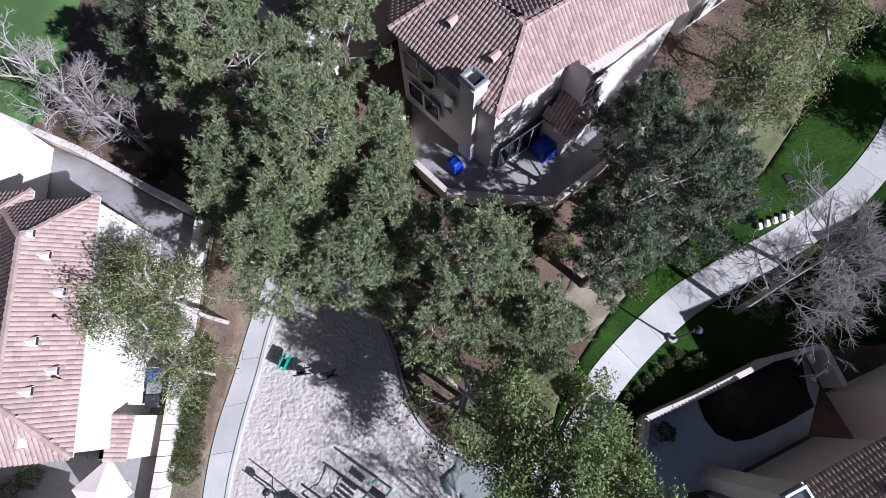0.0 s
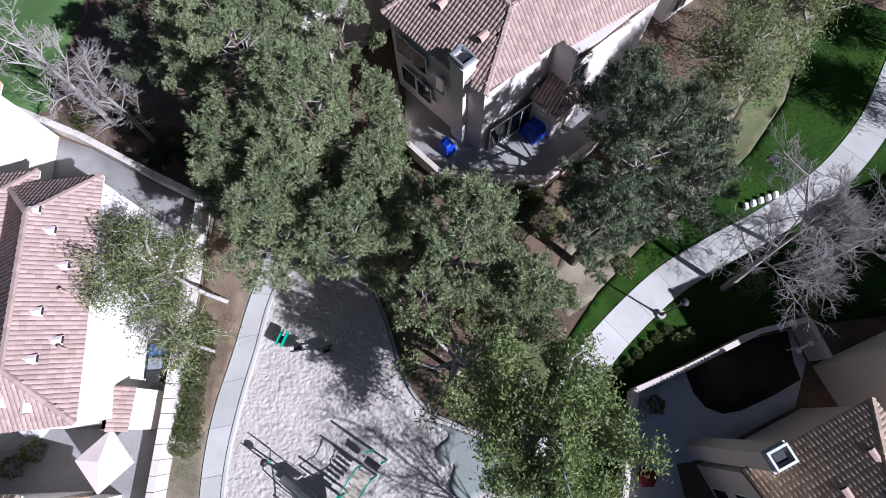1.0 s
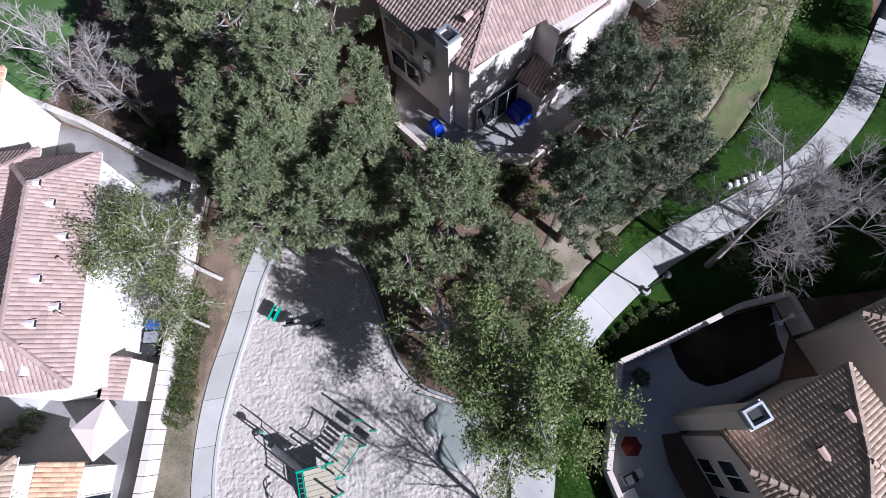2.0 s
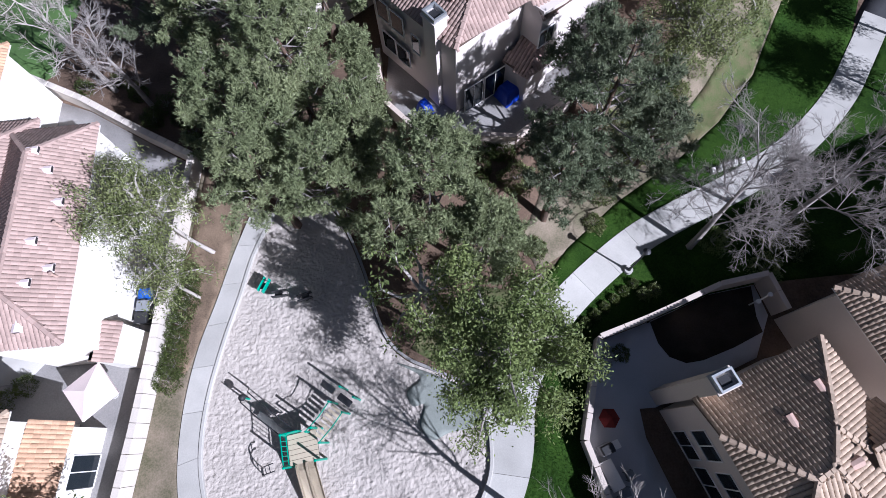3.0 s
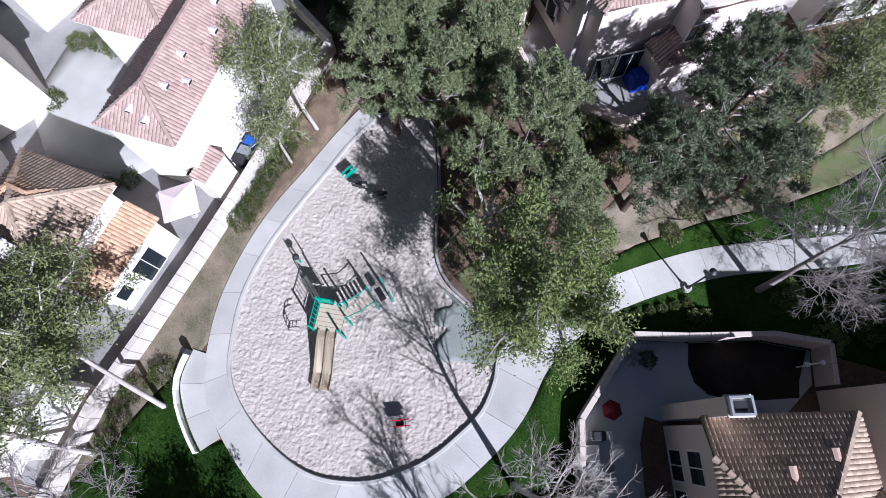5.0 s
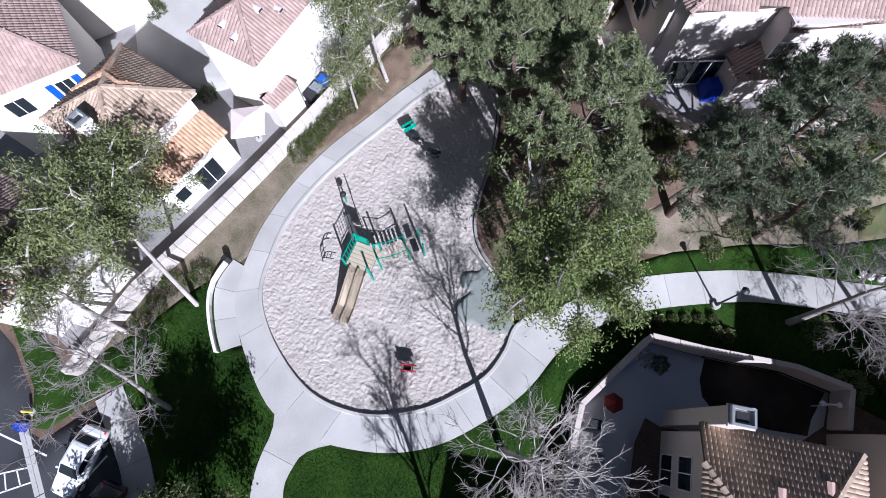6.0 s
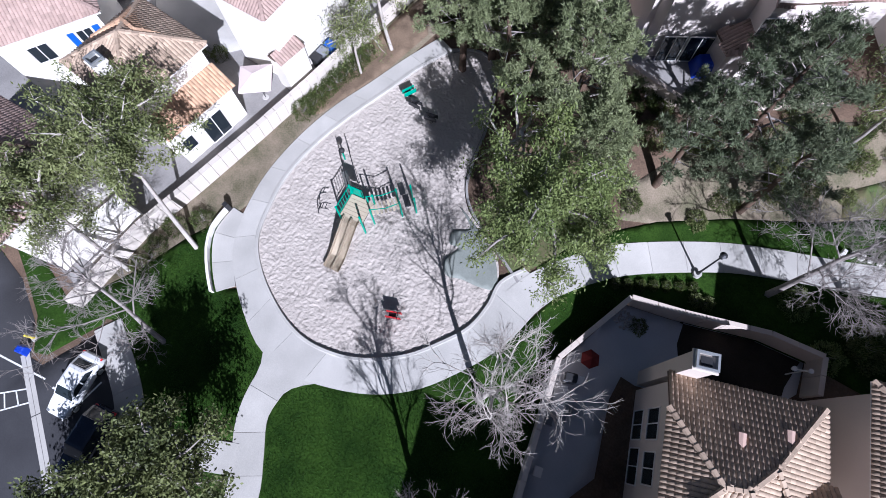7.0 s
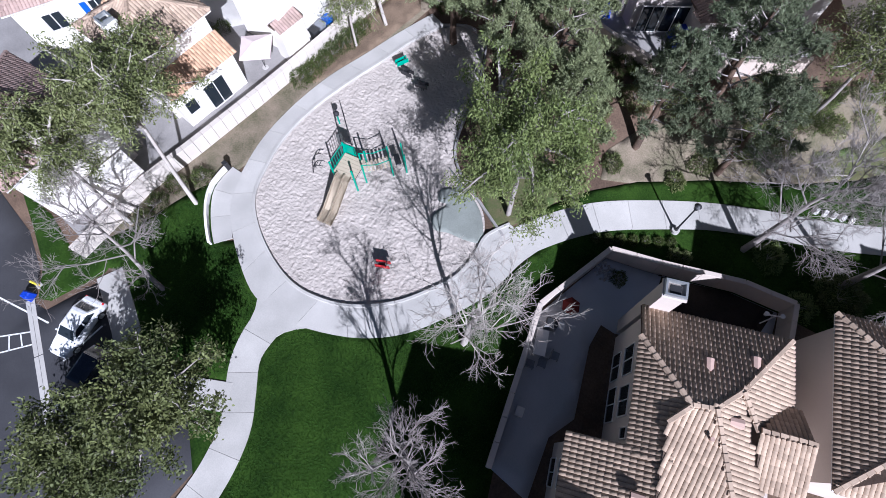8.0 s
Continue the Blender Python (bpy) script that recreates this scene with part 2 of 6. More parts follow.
def spline(pts, n=8, closed=False):
    """A smooth line through points."""
    p = [Vector(q) for q in pts]
    out = []
    m = len(p)
    for i in range(m if closed else m - 1):
        if closed:
            a, b, c, d = p[i - 1], p[i], p[(i + 1) % m], p[(i + 2) % m]
        else:
            a, b, c, d = p[max(i - 1, 0)], p[i], p[i + 1], p[min(i + 2, m - 1)]
        for k in range(n):
            t = k / n
            out.append(0.5 * (2 * b + (c - a) * t + (2 * a - 5 * b + 4 * c - d) * t * t + (3 * b - a - 3 * c + d) * t ** 3))
    if not closed:
        out.append(p[-1])
    return [tuple(q) for q in out]


def rows_of_slabs(parent, left, right, pieces, lift=0.10, gap=0.018, thick=0.14):
    """Concrete panels between two edge lines of equal length, with open joints; one object each."""
    la, ra = np.array(left), np.array(right)
    mid = (la + ra) / 2
    run = np.r_[0, np.cumsum(np.hypot(*np.diff(mid, axis=0).T))]
    cuts = np.linspace(0, run[-1], pieces + 1)
    for a, b in zip(cuts, cuts[1:]):
        s = np.linspace(a + gap / 2, b - gap / 2, 5)
        L = np.stack([np.interp(s, run, la[:, k]) for k in (0, 1)], 1)
        R = np.stack([np.interp(s, run, ra[:, k]) for k in (0, 1)], 1)
        ring = np.r_[L, R[::-1]]
        z = height(ring[:, 0], ring[:, 1]) + lift
        bm = bmesh.new()
        top = [bm.verts.new((x, y, zz)) for (x, y), zz in zip(ring, z)]
        low = [bm.verts.new((x, y, zz - thick)) for (x, y), zz in zip(ring, z)]
        n = len(L)
        for i in range(n - 1):
            bm.faces.new((top[i], top[i + 1], top[2 * n - 2 - i], top[2 * n - 1 - i]))
        for i in range(2 * n):
            j = (i + 1) % (2 * n)
            bm.faces.new((top[j], top[i], low[i], low[j]))
        bmesh.ops.recalc_face_normals(bm, faces=bm.faces)
        part("slab", bm, M["concrete"], parent)


def offset_pair(center, w):
    c = np.array(center)
    t = np.gradient(c, axis=0)
    t /= np.linalg.norm(t, axis=1)[:, None]
    nrm = np.stack([-t[:, 1], t[:, 0]], 1)
    w = np.asarray(w)
    w = w[:, None] if w.ndim else w
    return c + nrm * w / 2, c - nrm * w / 2


# ---- ground, sand, paths, lawns ----

SAND = spline([(-9.9, -1.8), (-11.0, 0.3), (-11.75, 2.6), (-11.95, 5.4), (-11.65, 8.6), (-11.15, 11.5), (-10.75, 14.2), (-10.1, 16.4),
               (-8.4, 18.0), (-6.6, 17.6), (-5.3, 15.8), (-4.0, 13.2), (-3.2, 11.0), (-2.3, 9.2), (-1.1, 8.1), (0.5, 7.5), (2.2, 6.8), (3.3, 5.5),
               (3.75, 3.9), (3.7, 2.4), (3.1, 0.8), (2.0, -1.2), (0.2, -3.0), (-1.6, -3.95), (-3.5, -4.35), (-5.7, -4.05), (-8.07, -3.15)], 5, True)
lines = np.unique(np.concatenate([np.arange(-46, 46.1, 0.6), [-3000, -1000, -400, -200, -120, -80, -60, 60, 80, 120, 200, 400, 1000, 3000]]))
gx, gy = np.meshgrid(lines, lines)
gz = height(gx.ravel(), gy.ravel()) - 0.4 * (seg_dist(gx.ravel(), gy.ravel(), SAND) < 0.0)
n = len(lines)
idx = np.arange(n * n).reshape(n, n)
quads = np.stack([idx[:-1, :-1], idx[:-1, 1:], idx[1:, 1:], idx[1:, :-1]], -1).reshape(-1, 4)
ground = new("ground", np_mesh("ground", np.stack([gx.ravel(), gy.ravel(), gz], 1), quads, M["soil"]))
tagged(ground, "bare brown soil under trees and beds", "ground", kind="structure")
drape("sand_pit", SAND, M["sand"], -0.03, step=0.085, bump=0.09, rim=0.0, label="pale trodden sand of the play area", category="sand")
RUBBER = spline([(-1.6, 7.9), (-0.2, 7.2), (-0.9, 6.4), (-0.55, 5.6), (0.1, 5.7), (-0.1, 4.6), (0.6, 3.9), (1.5, 4.3), (2.6, 4.6), (3.4, 5.2),
                 (2.2, 6.6), (0.5, 7.35)], 5, True)
drape("rubber_mat", RUBBER, M["rubber"], 0.035, step=0.3, rim=0.05, label="grey-green rubber safety surface half covered by sand", category="mat")

# ring path round the sand, from the north-west round the south to the east
ring_in = spline([(-9.9, 17.0), (-10.75, 14.2), (-11.15, 11.5), (-11.65, 8.6), (-11.95, 5.4), (-11.75, 2.6), (-11.0, 0.3), (-9.9, -1.8), (-8.07, -3.15),
                  (-5.7, -4.05), (-3.5, -4.35), (-1.6, -3.95), (0.2, -3.0), (2.0, -1.2), (3.1, 0.8), (3.7, 2.4), (3.7, 4.1), (3.4, 5.6), (4.0, 7.2)], 5)
ring_out = spline([(-11.3, 17.3), (-12.0, 14.2), (-12.5, 11.2), (-13.05, 8.3), (-13.2, 5.2), (-12.9, 2.1), (-12.2, -0.3), (-10.9, -2.9), (-8.6, -4.7),
                   (-5.5, -6.15), (-3.6, -6.35), (-1.5, -5.95), (1.6, -4.3), (3.7, -2.2), (5.0, 0.3), (5.7, 2.2), (6.0, 3.8), (6.1, 5.6), (6.5, 7.2)], 5)
path_ring = thing("pavement", pose(0, 0, 0), "pale concrete footpath ring around the sand play area", "footpath", kind="structure")
rows_of_slabs(path_ring, ring_in, ring_out, 18)
kerb = thing("trim", pose(0, 0, 0), "smooth concrete kerb between footpath and sand", "kerb", kind="structure")
kl, kr = offset_pair(ring_in, 0.2)
for i in range(0, len(kl) - 5, 5):
    bm = bmesh.new()
    rows = []
    for j in range(i, i + 6):
        f = 0.012 if j == i else 0.0
        p, q = Vector(kl[j]).lerp(Vector(kl[min(j + 1, len(kl) - 1)]), f), Vector(kr[j]).lerp(Vector(kr[min(j + 1, len(kr) - 1)]), f)
        rows.append([bm.verts.new((c[0], c[1], z)) for c, z in ((p, -0.3), (p, 0.145), (p.lerp(q, 0.12), 0.165), (p.lerp(q, 0.88), 0.165), (q, 0.145), (q, -0.3))])
    for a, b in zip(rows, rows[1:]):
        for k in range(5):
            bm.faces.new((a[k], a[k + 1], b[k + 1], b[k]))
    bm.faces.new(rows[0])
    bm.faces.new(rows[-1][::-1])
    bmesh.ops.recalc_face_normals(bm, faces=bm.faces)
    part("kerbstone", bm, M["concrete"], kerb)
east_mid = spline([(4.95, 5.2), (5.15, 6.3), (5.6, 7.5), (6.9, 9.9), (8.75, 12.3), (12.5, 15.75), (15.8, 17.85), (19.3, 19.75), (22.6, 21.9), (25.2, 24.1), (27.9, 27.2), (30.0, 30.6), (32, 34)], 6)
east_l, east_r = offset_pair(east_mid, 1.95)
path_east = thing("pavement", pose(0, 0, 0), "pale concrete footpath winding along the lawn", "footpath", kind="structure")
rows_of_slabs(path_east, east_l, east_r, 18, lift=0.095)
south_mid = spline([(-2.9, -5.7), (-2.75, -7.6), (-2.2, -9.2), (-0.9, -10.7), (0.3, -12.2), (1.2, -14.6), (1.6, -17.5)], 6)
sl, sr = offset_pair(south_mid, np.interp(np.linspace(0, 1, 37), [0, 0.12, 0.3, 1], [4.2, 2.0, 1.7, 1.9]))
path_south = thing("pavement", pose(0, 0, 0), "pale concrete footpath leading to the parking bays", "footpath", kind="structure")
rows_of_slabs(path_south, sl, sr, 6, lift=0.094)
wl, wr = offset_pair(spline([(-1.3, -11.2), (-3.6, -12.6), (-6.2, -13.9), (-9.0, -12.6), (-12.6, -11.2)], 6), 1.6)
path_bays = thing("pavement", pose(0, 0, 0), "concrete kerbside walk beside the parking bays", "footpath", kind="structure")
rows_of_slabs(path_bays, wl, wr, 9, lift=0.11)
bench_l = spline([(-12.6, -1.35), (-12.35, -3.0), (-11.5, -4.1), (-10.2, -5.15), (-9.2, -5.75)], 4)
bench_r = spline([(-11.7, -1.25), (-11.1, -2.5), (-10.4, -3.4), (-9.5, -4.1), (-8.6, -4.75)], 4)
path_bench = thing("pavement", pose(0, 0, 0), "concrete standing area in front of the curved bench wall", "footpath", kind="structure")
rows_of_slabs(path_bench, bench_l, bench_r, 3, lift=0.104)

# narrow concrete edging between sand and planting
edging = bmesh.new()
edge_pts = spline([(-9.9, 17.0), (-8.3, 18.1), (-6.5, 17.7), (-5.15, 15.85), (-3.88, 13.25), (-3.08, 11.05), (-2.18, 9.25), (-1.0, 8.2), (0.5, 7.6), (2.3, 6.95), (4.2, 6.3)], 5)
el, er = offset_pair(edge_pts, 0.16)
for i in range(len(el) - 1):
    q = [el[i], el[i + 1], er[i + 1], er[i]]
    top = [edging.verts.new((p[0], p[1], 0.13)) for p in q]
    low = [edging.verts.new((p[0], p[1], -0.1)) for p in q]
    edging.faces.new(top)
    for a in range(4):
        edging.faces.new((top[a], low[a], low[(a + 1) % 4], top[(a + 1) % 4]))
bmesh.ops.recalc_face_normals(edging, faces=edging.faces)
tagged(part("trim", edging, M["gutter"]), "weathered concrete edging between sand and planting", "edging", kind="structure")

# lawns
def grown(poly, d):
    """The outline moved outwards by d, so that it runs on beneath the paths."""
    p = np.array(poly, float)
    nx, pv = np.roll(p, -1, 0), np.roll(p, 1, 0)
    area = np.sum(p[:, 0] * nx[:, 1] - nx[:, 0] * p[:, 1])
    t1, t2 = p - pv, nx - p
    t1 /= np.linalg.norm(t1, axis=1)[:, None]
    t2 /= np.linalg.norm(t2, axis=1)[:, None]
    t = t1 + t2
    t /= np.linalg.norm(t, axis=1)[:, None] + 1e-6
    nrm = np.stack([t[:, 1], -t[:, 0]], 1) * (1 if area > 0 else -1)
    return [tuple(q) for q in p + nrm * d]


LAWN_S = [(-1.35, -6.05), (0.0, -5.35), (1.7, -4.25), (3.8, -2.2), (5.1, 0.2), (6.2, 3.9), (6.7, 7.0), (7.6, 9.3), (9.6, 11.9), (13.2, 14.8), (16.4, 16.9),
          (20.0, 18.7), (23.3, 20.9), (26.2, 23.6), (28.9, 26.6), (31.1, 30.0), (32.6, 33.2), (38, 31), (38, 16), (19.4, 13.6), (9.6, 9.9), (8.3, 4.0), (11.6, -4.0), (14.5, -10), (14.5, -24), (2.7, -24),
          (2.4, -14.6), (1.3, -12.0), (0.3, -10.6), (-1.2, -9.0), (-1.7, -7.6)]
drape("lawn", grown(LAWN_S, 0.3), M["lawn"], 0.04, step=0.5, label="mown green lawn beside the footpath", category="lawn")
LAWN_W = [(-12.4, -2.0), (-12.45, -3.3), (-11.6, -4.4), (-9.2, -6.0), (-8.2, -5.0), (-5.4, -6.4), (-4.3, -6.5), (-3.65, -7.6), (-3.2, -9.2), (-2.4, -10.5), (-5.8, -12.9),
          (-8.6, -11.7), (-12.6, -10.4), (-15.4, -12.2), (-13.6, -8.0), (-12.9, -4.6)]
drape("lawn", grown(LAWN_W, 0.4), M["lawn"], 0.04, step=0.5, label="shaded lawn between footpath and parking bays", category="lawn")
drape("lawn", [(-15.4, -11.9), (-13.8, -8.4), (-12.9, -11.4), (-13.9, -14.6), (-14.6, -15.0), (-16.3, -13.6), (-19, -12.6), (-22, -11.6), (-19, -11.3)], M["lawn"], 0.05, step=0.5, label="small lawn corner beside the parking court", category="lawn")
LAWN_N = [(9.2, 13.9), (12.0, 16.6), (15.2, 18.8), (18.7, 20.7), (21.9, 22.8), (24.4, 24.9), (26.9, 27.8), (29, 31), (31, 36), (26.5, 38), (24.6, 33.5), (22.4, 28.6), (19.4, 24.6),
          (16.5, 21.8), (12.0, 18.4), (8.6, 15.0), (6.6, 12.2), (5.3, 9.6), (4.6, 7.9)]
drape("lawn", grown(LAWN_N, 0.25), M["lawn"], 0.045, step=0.5, label="strip of bright green lawn along the footpath", category="lawn")
BANK = [(12.0, 18.5), (16.5, 21.9), (19.3, 24.7), (22.3, 28.7), (24.5, 33.5), (26.4, 38), (23.5, 38.5), (19.5, 33), (15.5, 28.5), (11, 24.5), (8.8, 22), (7, 19), (5.6, 15.5), (6.5, 13.6), (8.6, 15.1)]
drape("planting_bed", BANK, M["dry"], 0.03, step=0.5, label="dry straw-coloured slope with weeds", category="slope")
WEEDS = [(17.2, 23.0), (19.2, 24.8), (22.1, 28.8), (24.2, 33.6), (22.8, 34.5), (20.2, 30.2), (18.2, 27.0), (16.4, 24.6)]
drape("planting_bed", WEEDS, M["lawn_dry"], 0.06, step=0.5, label="yellow-green ground cover on the slope", category="ground cover")
drape("lawn", [(-27.5, 27.5), (-27.0, 60), (-120, 90), (-120, 24), (-31, 24.6)], M["lawn_hazy"], 0.05, step=3.0, label="broad green lawn behind the houses", category="lawn")
drape("planting_bed", [(4.2, 7.3), (3.4, 6.4), (1.5, 7.5), (-0.8, 8.7), (0.5, 11), (3, 12.5), (5.8, 12.2), (5.0, 9.4)], M["lawn_dry"], 0.05, step=0.4, label="weedy green ground under the broad-leaved tree", category="ground cover")
drape("lawn", [(-1.0, -11.4), (0.6, -12.6), (1.2, -16), (0.3, -15.0), (-2.6, -13.1), (-3.6, -12.6)], M["lawn"], 0.045, step=0.4, label="small lawn corner between two footpaths", category="lawn")
STRIP = [(-15.1, 20.0), (-12.1, 17.5), (-12.2, 13.9), (-12.75, 10.9), (-13.3, 8), (-13.4, 5), (-13.1, 2), (-12.4, -0.6), (-12.6, -2.0), (-13.0, -4.5), (-13.7, -8.0), (-15.0, -11), (-15.2, -2), (-15.1, 6), (-14.9, 12)]
drape("planting_bed", grown(STRIP, 0.3), M["dry"], 0.03, step=0.5, label="dry dusty bed between footpath and wall", category="bed")
drape("planting_bed", [(-14.9, 20.0), (-12.2, 17.0), (-12.35, 12.6), (-12.9, 9.6), (-13.4, 7.2), (-13.6, 6.9), (-14.9, 8)], M["mulch"], 0.05, step=0.5, label="brown mulched bed beside the footpath", category="bed")

# parking court
drape("road", [(-12.7, -12.1), (-9.2, -13.4), (-6.4, -14.8), (-2.6, -13.0), (0.2, -14.8), (0.6, -40), (-70, -40), (-70, -9), (-19, -12.9), (-16.2, -13.9), (-14.5, -15.3), (-13.6, -15.1)],
      M["asphalt"], 0.03, step=2.0, label="dark asphalt parking court", category="road")
drape("road", [(30.2, 33.5), (33.5, 38.5), (40, 62), (90, 62), (90, 22), (42, 27.5)], M["asphalt"], 0.06, step=2.5, label="dark asphalt street beyond the lawn", category="road")
def stripe(name, a, b, w, label):
    a, b = Vector((*a, 0)), Vector((*b, 0))
    bm = boxes((0, -w / 2, 0, (b - a).length, w / 2, 0.008))
    ob = part(name, bm, M["paint"])
    ob.matrix_basis = Matrix.Translation((a.x, a.y, h1(a.x, a.y) + 0.032)) @ pose(0, 0, 0, 0, 0, math.degrees(math.atan2(b.y - a.y, b.x - a.x)))
    return tagged(ob, label, "road marking", "road markings", "structure")


gutter = thing("trim", pose(0, 0, 0), "pale concrete drainage gutter across the asphalt", "gutter", kind="structure")
for a, b in (((-14.9, -15.4), (-11.55, -16.9)), ((-11.5, -16.93), (-8.2, -18.4)), ((-8.15, -18.43), (-4.8, -19.9))):
    run = math.hypot(b[0] - a[0], b[1] - a[1])
    bm = boxes((0, -0.26, -0.1, run, -0.01, 0.012), (0, 0.01, -0.1, run, 0.26, 0.012))
    part("slab", bm, M["concrete"], gutter).matrix_basis = pose(a[0], a[1], h1(*a) + 0.035, 0, 0, math.degrees(math.atan2(b[1] - a[1], b[0] - a[0])))
stripe("stall_line", (-10.18, -13.45), (-10.17, -16.14), 0.1, "white painted parking bay line on asphalt")
stripe("stall_line", (-7.88, -14.55), (-7.87, -17.24), 0.1, "white painted parking bay line on asphalt")
# ladder-shaped hatch beside the bays and the line along the kerb
for i in range(7):
    stripe("stall_line", (-13.1 - i * 0.42, -16.4 - i * 0.5), (-12.3 - i * 0.42, -16.65 - i * 0.62), 0.08, "white painted hatch bar on asphalt")
stripe("stall_line", (-13.1, -16.4), (-15.65, -19.4), 0.08, "white painted hatch outline on asphalt")
stripe("stall_line", (-12.3, -16.65), (-14.85, -20.4), 0.08, "white painted hatch outline on asphalt")
stripe("stall_line", (-18.2, -17.05), (-12.8, -15.45), 0.1, "white painted kerb line on asphalt")


# ---- garden walls ----
def wall_run(pts, z_top, label, mat, thick=0.2, cap=True, piece=1.25):
    """A block wall along a line, of panels with a proud cap."""
    w = thing("wall_garden", pose(0, 0, 0), label, "garden wall", kind="structure")
    for (x0, y0), (x1, y1) in zip(pts, pts[1:]):
        L = math.hypot(x1 - x0, y1 - y0)
        n = max(1, round(L / piece))
        ang = math.atan2(y1 - y0, x1 - x0)
        for i in range(n):
            a, b = L * i / n + 0.012, L * (i + 1) / n - 0.012
            mx, my = x0 + math.cos(ang) * (a + b) / 2, y0 + math.sin(ang) * (a + b) / 2
            zb = h1(mx, my) - 0.3
            m = pose(x0, y0, 0, 0, 0, math.degrees(ang))
            bm = bmesh.new()
            box(bm, a, -thick / 2, zb, b, thick / 2, z_top - 0.07)
            ob = part("panel", bm, mat, w)
            ob.matrix_basis = m
            if cap:
                bm = bmesh.new()
                box(bm, a, -thick / 2 - 0.05, z_top - 0.067, b, thick / 2 + 0.05, z_top, bevel=0.015)
                part("cap", bm, mat, w).matrix_basis = m
    return w


wall_run([(-14.75, -11.6), (-15.45, -6.0), (-15.25, -2.0), (-15.1, 3.5), (-15.1, 8.0), (-15.2, 12.6), (-15.35, 20.4), (-19.1, 22.2), (-23.7, 24.6), (-30, 27.2)], 1.35,
         "long cream stucco garden wall with panel joints behind the houses", M["stucco_cream"], 0.32, piece=0.75)
wall_run([(11.8, -4.6), (8.6, 4.15), (9.75, 9.6), (12.5, 10.75), (16.8, 12.8), (19.6, 13.5), (20.3, 11.4)], 0.72, "tan stucco wall around a paved back yard", M["stucco_tan"], 0.2)
wall_run([(-3.6, 27.0), (-3.25, 23.4), (-0.9, 21.1), (2.0, 20.8), (5.0, 20.65), (7.9, 23.05), (12.2, 27.0)], 3.5, "pale block wall around a raised terrace", M["block"], 0.2)

drape("terrace", [(-3.1, 27.5), (-3.1, 23.5), (-0.85, 21.25), (5.0, 20.8), (7.8, 23.1), (12, 27), (12, 30), (-3, 30)], M["gutter"], 0.05, step=1.0, label="grey concrete terrace behind the house", category="terrace")
drape("patio", [(8.85, 4.1), (9.85, 9.5), (12.5, 10.6), (16.8, 12.6), (19.5, 13.25), (20.0, 11.4), (18.9, 8.9), (12.9, 6.0), (12.0, 5.9), (12.2, 4.4), (13.9, 0.5), (13.4, -1.2), (14.4, -4.5), (12.0, -4.5)], M["patio"], 0.05, step=0.8, label="smooth grey concrete patio in shade", category="patio")
for i in range(5):
    stripe("stall_line", (31.6 + i * 0.55, 33.6 + i * 0.75), (33.2 + i * 0.55, 32.6 + i * 0.75), 0.35, "white painted crossing bar on asphalt")


# ---- houses ----
def tile_mesh(name, mat):
    """One barrel tile, its lower end proud: length along +y, arched in x."""
    w, L, r = 0.102, 0.38, 0.066
    prof = [(-w, 0.0), (-w * 0.5, r * 0.88), (w * 0.5, r * 0.88), (w, 0.0)]
    v = [(x, 0.0, z + 0.02) for x, z in prof] + [(x, L, z) for x, z in prof]
    f = [(0, 1, 5, 4), (1, 2, 6, 5), (2, 3, 7, 6), (0, 3, 2, 1)]
    return np_mesh(name, v, f, mat), np.array(v), np.array(f)


def roof_plane(roof, pts, mat, singles=0):
    """A sloping roof field: an underlay board with barrel tiles on it. Its points lie in one plane."""
    P = [Vector(p) for p in pts]
    nrm = Vector((0, 0, 0))
    for i in range(1, len(P) - 1):
        nrm += (P[i] - P[0]).cross(P[i + 1] - P[0])
    nrm.normalize()
    if nrm.z < 0:
        P, nrm = P[::-1], -nrm
    e = Vector((0, 0, 1)).cross(nrm).normalized()
    s = nrm.cross(e)
    bm = bmesh.new()
    bm.faces.new([bm.verts.new(p) for p in P])
    bmesh.ops.solidify(bm, geom=bm.faces[:], thickness=0.1)
    part("underlay", bm, M["deck"], roof)
    flat = [((p - P[0]).dot(e), (p - P[0]).dot(s)) for p in P]
    a0, a1 = min(p[0] for p in flat), max(p[0] for p in flat)
    b0, b1 = min(p[1] for p in flat), max(p[1] for p in flat)
    A, B = np.meshgrid(np.arange(a0 + 0.11, a1, 0.215), np.arange(b0 - 0.06, b1, 0.31))
    A, B = A.ravel(), B.ravel()
    ok = seg_dist(A, B + 0.15, flat) < 0.02
    A, B = A[ok], B[ok]
    if not len(A):
        return
    me, v, f = tile_mesh("tile", mat)
    basis = np.array([e, s, nrm])
    jit = (np.random.rand(len(A), 3) - 0.5) * [0.008, 0.02, 0.006]
    rest = slice(singles, None)
    base = np.array(P[0]) + np.stack([A, B, np.full(len(A), 0.006)], 1) @ basis + jit @ basis
    for k in range(min(singles, len(A))):
        ob = part("tile", me, None, roof)
        m3 = Matrix((e, s, nrm)).transposed().to_4x4()
        ob.matrix_basis = Matrix.Translation(base[k]) @ m3
    c = base[rest]
    if len(c):
        vv = (v @ basis)[None] + c[:, None, :]
        ff = f[None] + (np.arange(len(c)) * len(v))[:, None, None]
        part("tiles", np_mesh("tiles", vv.reshape(-1, 3), ff.reshape(-1, 4), mat), None, roof, kind="stuff")


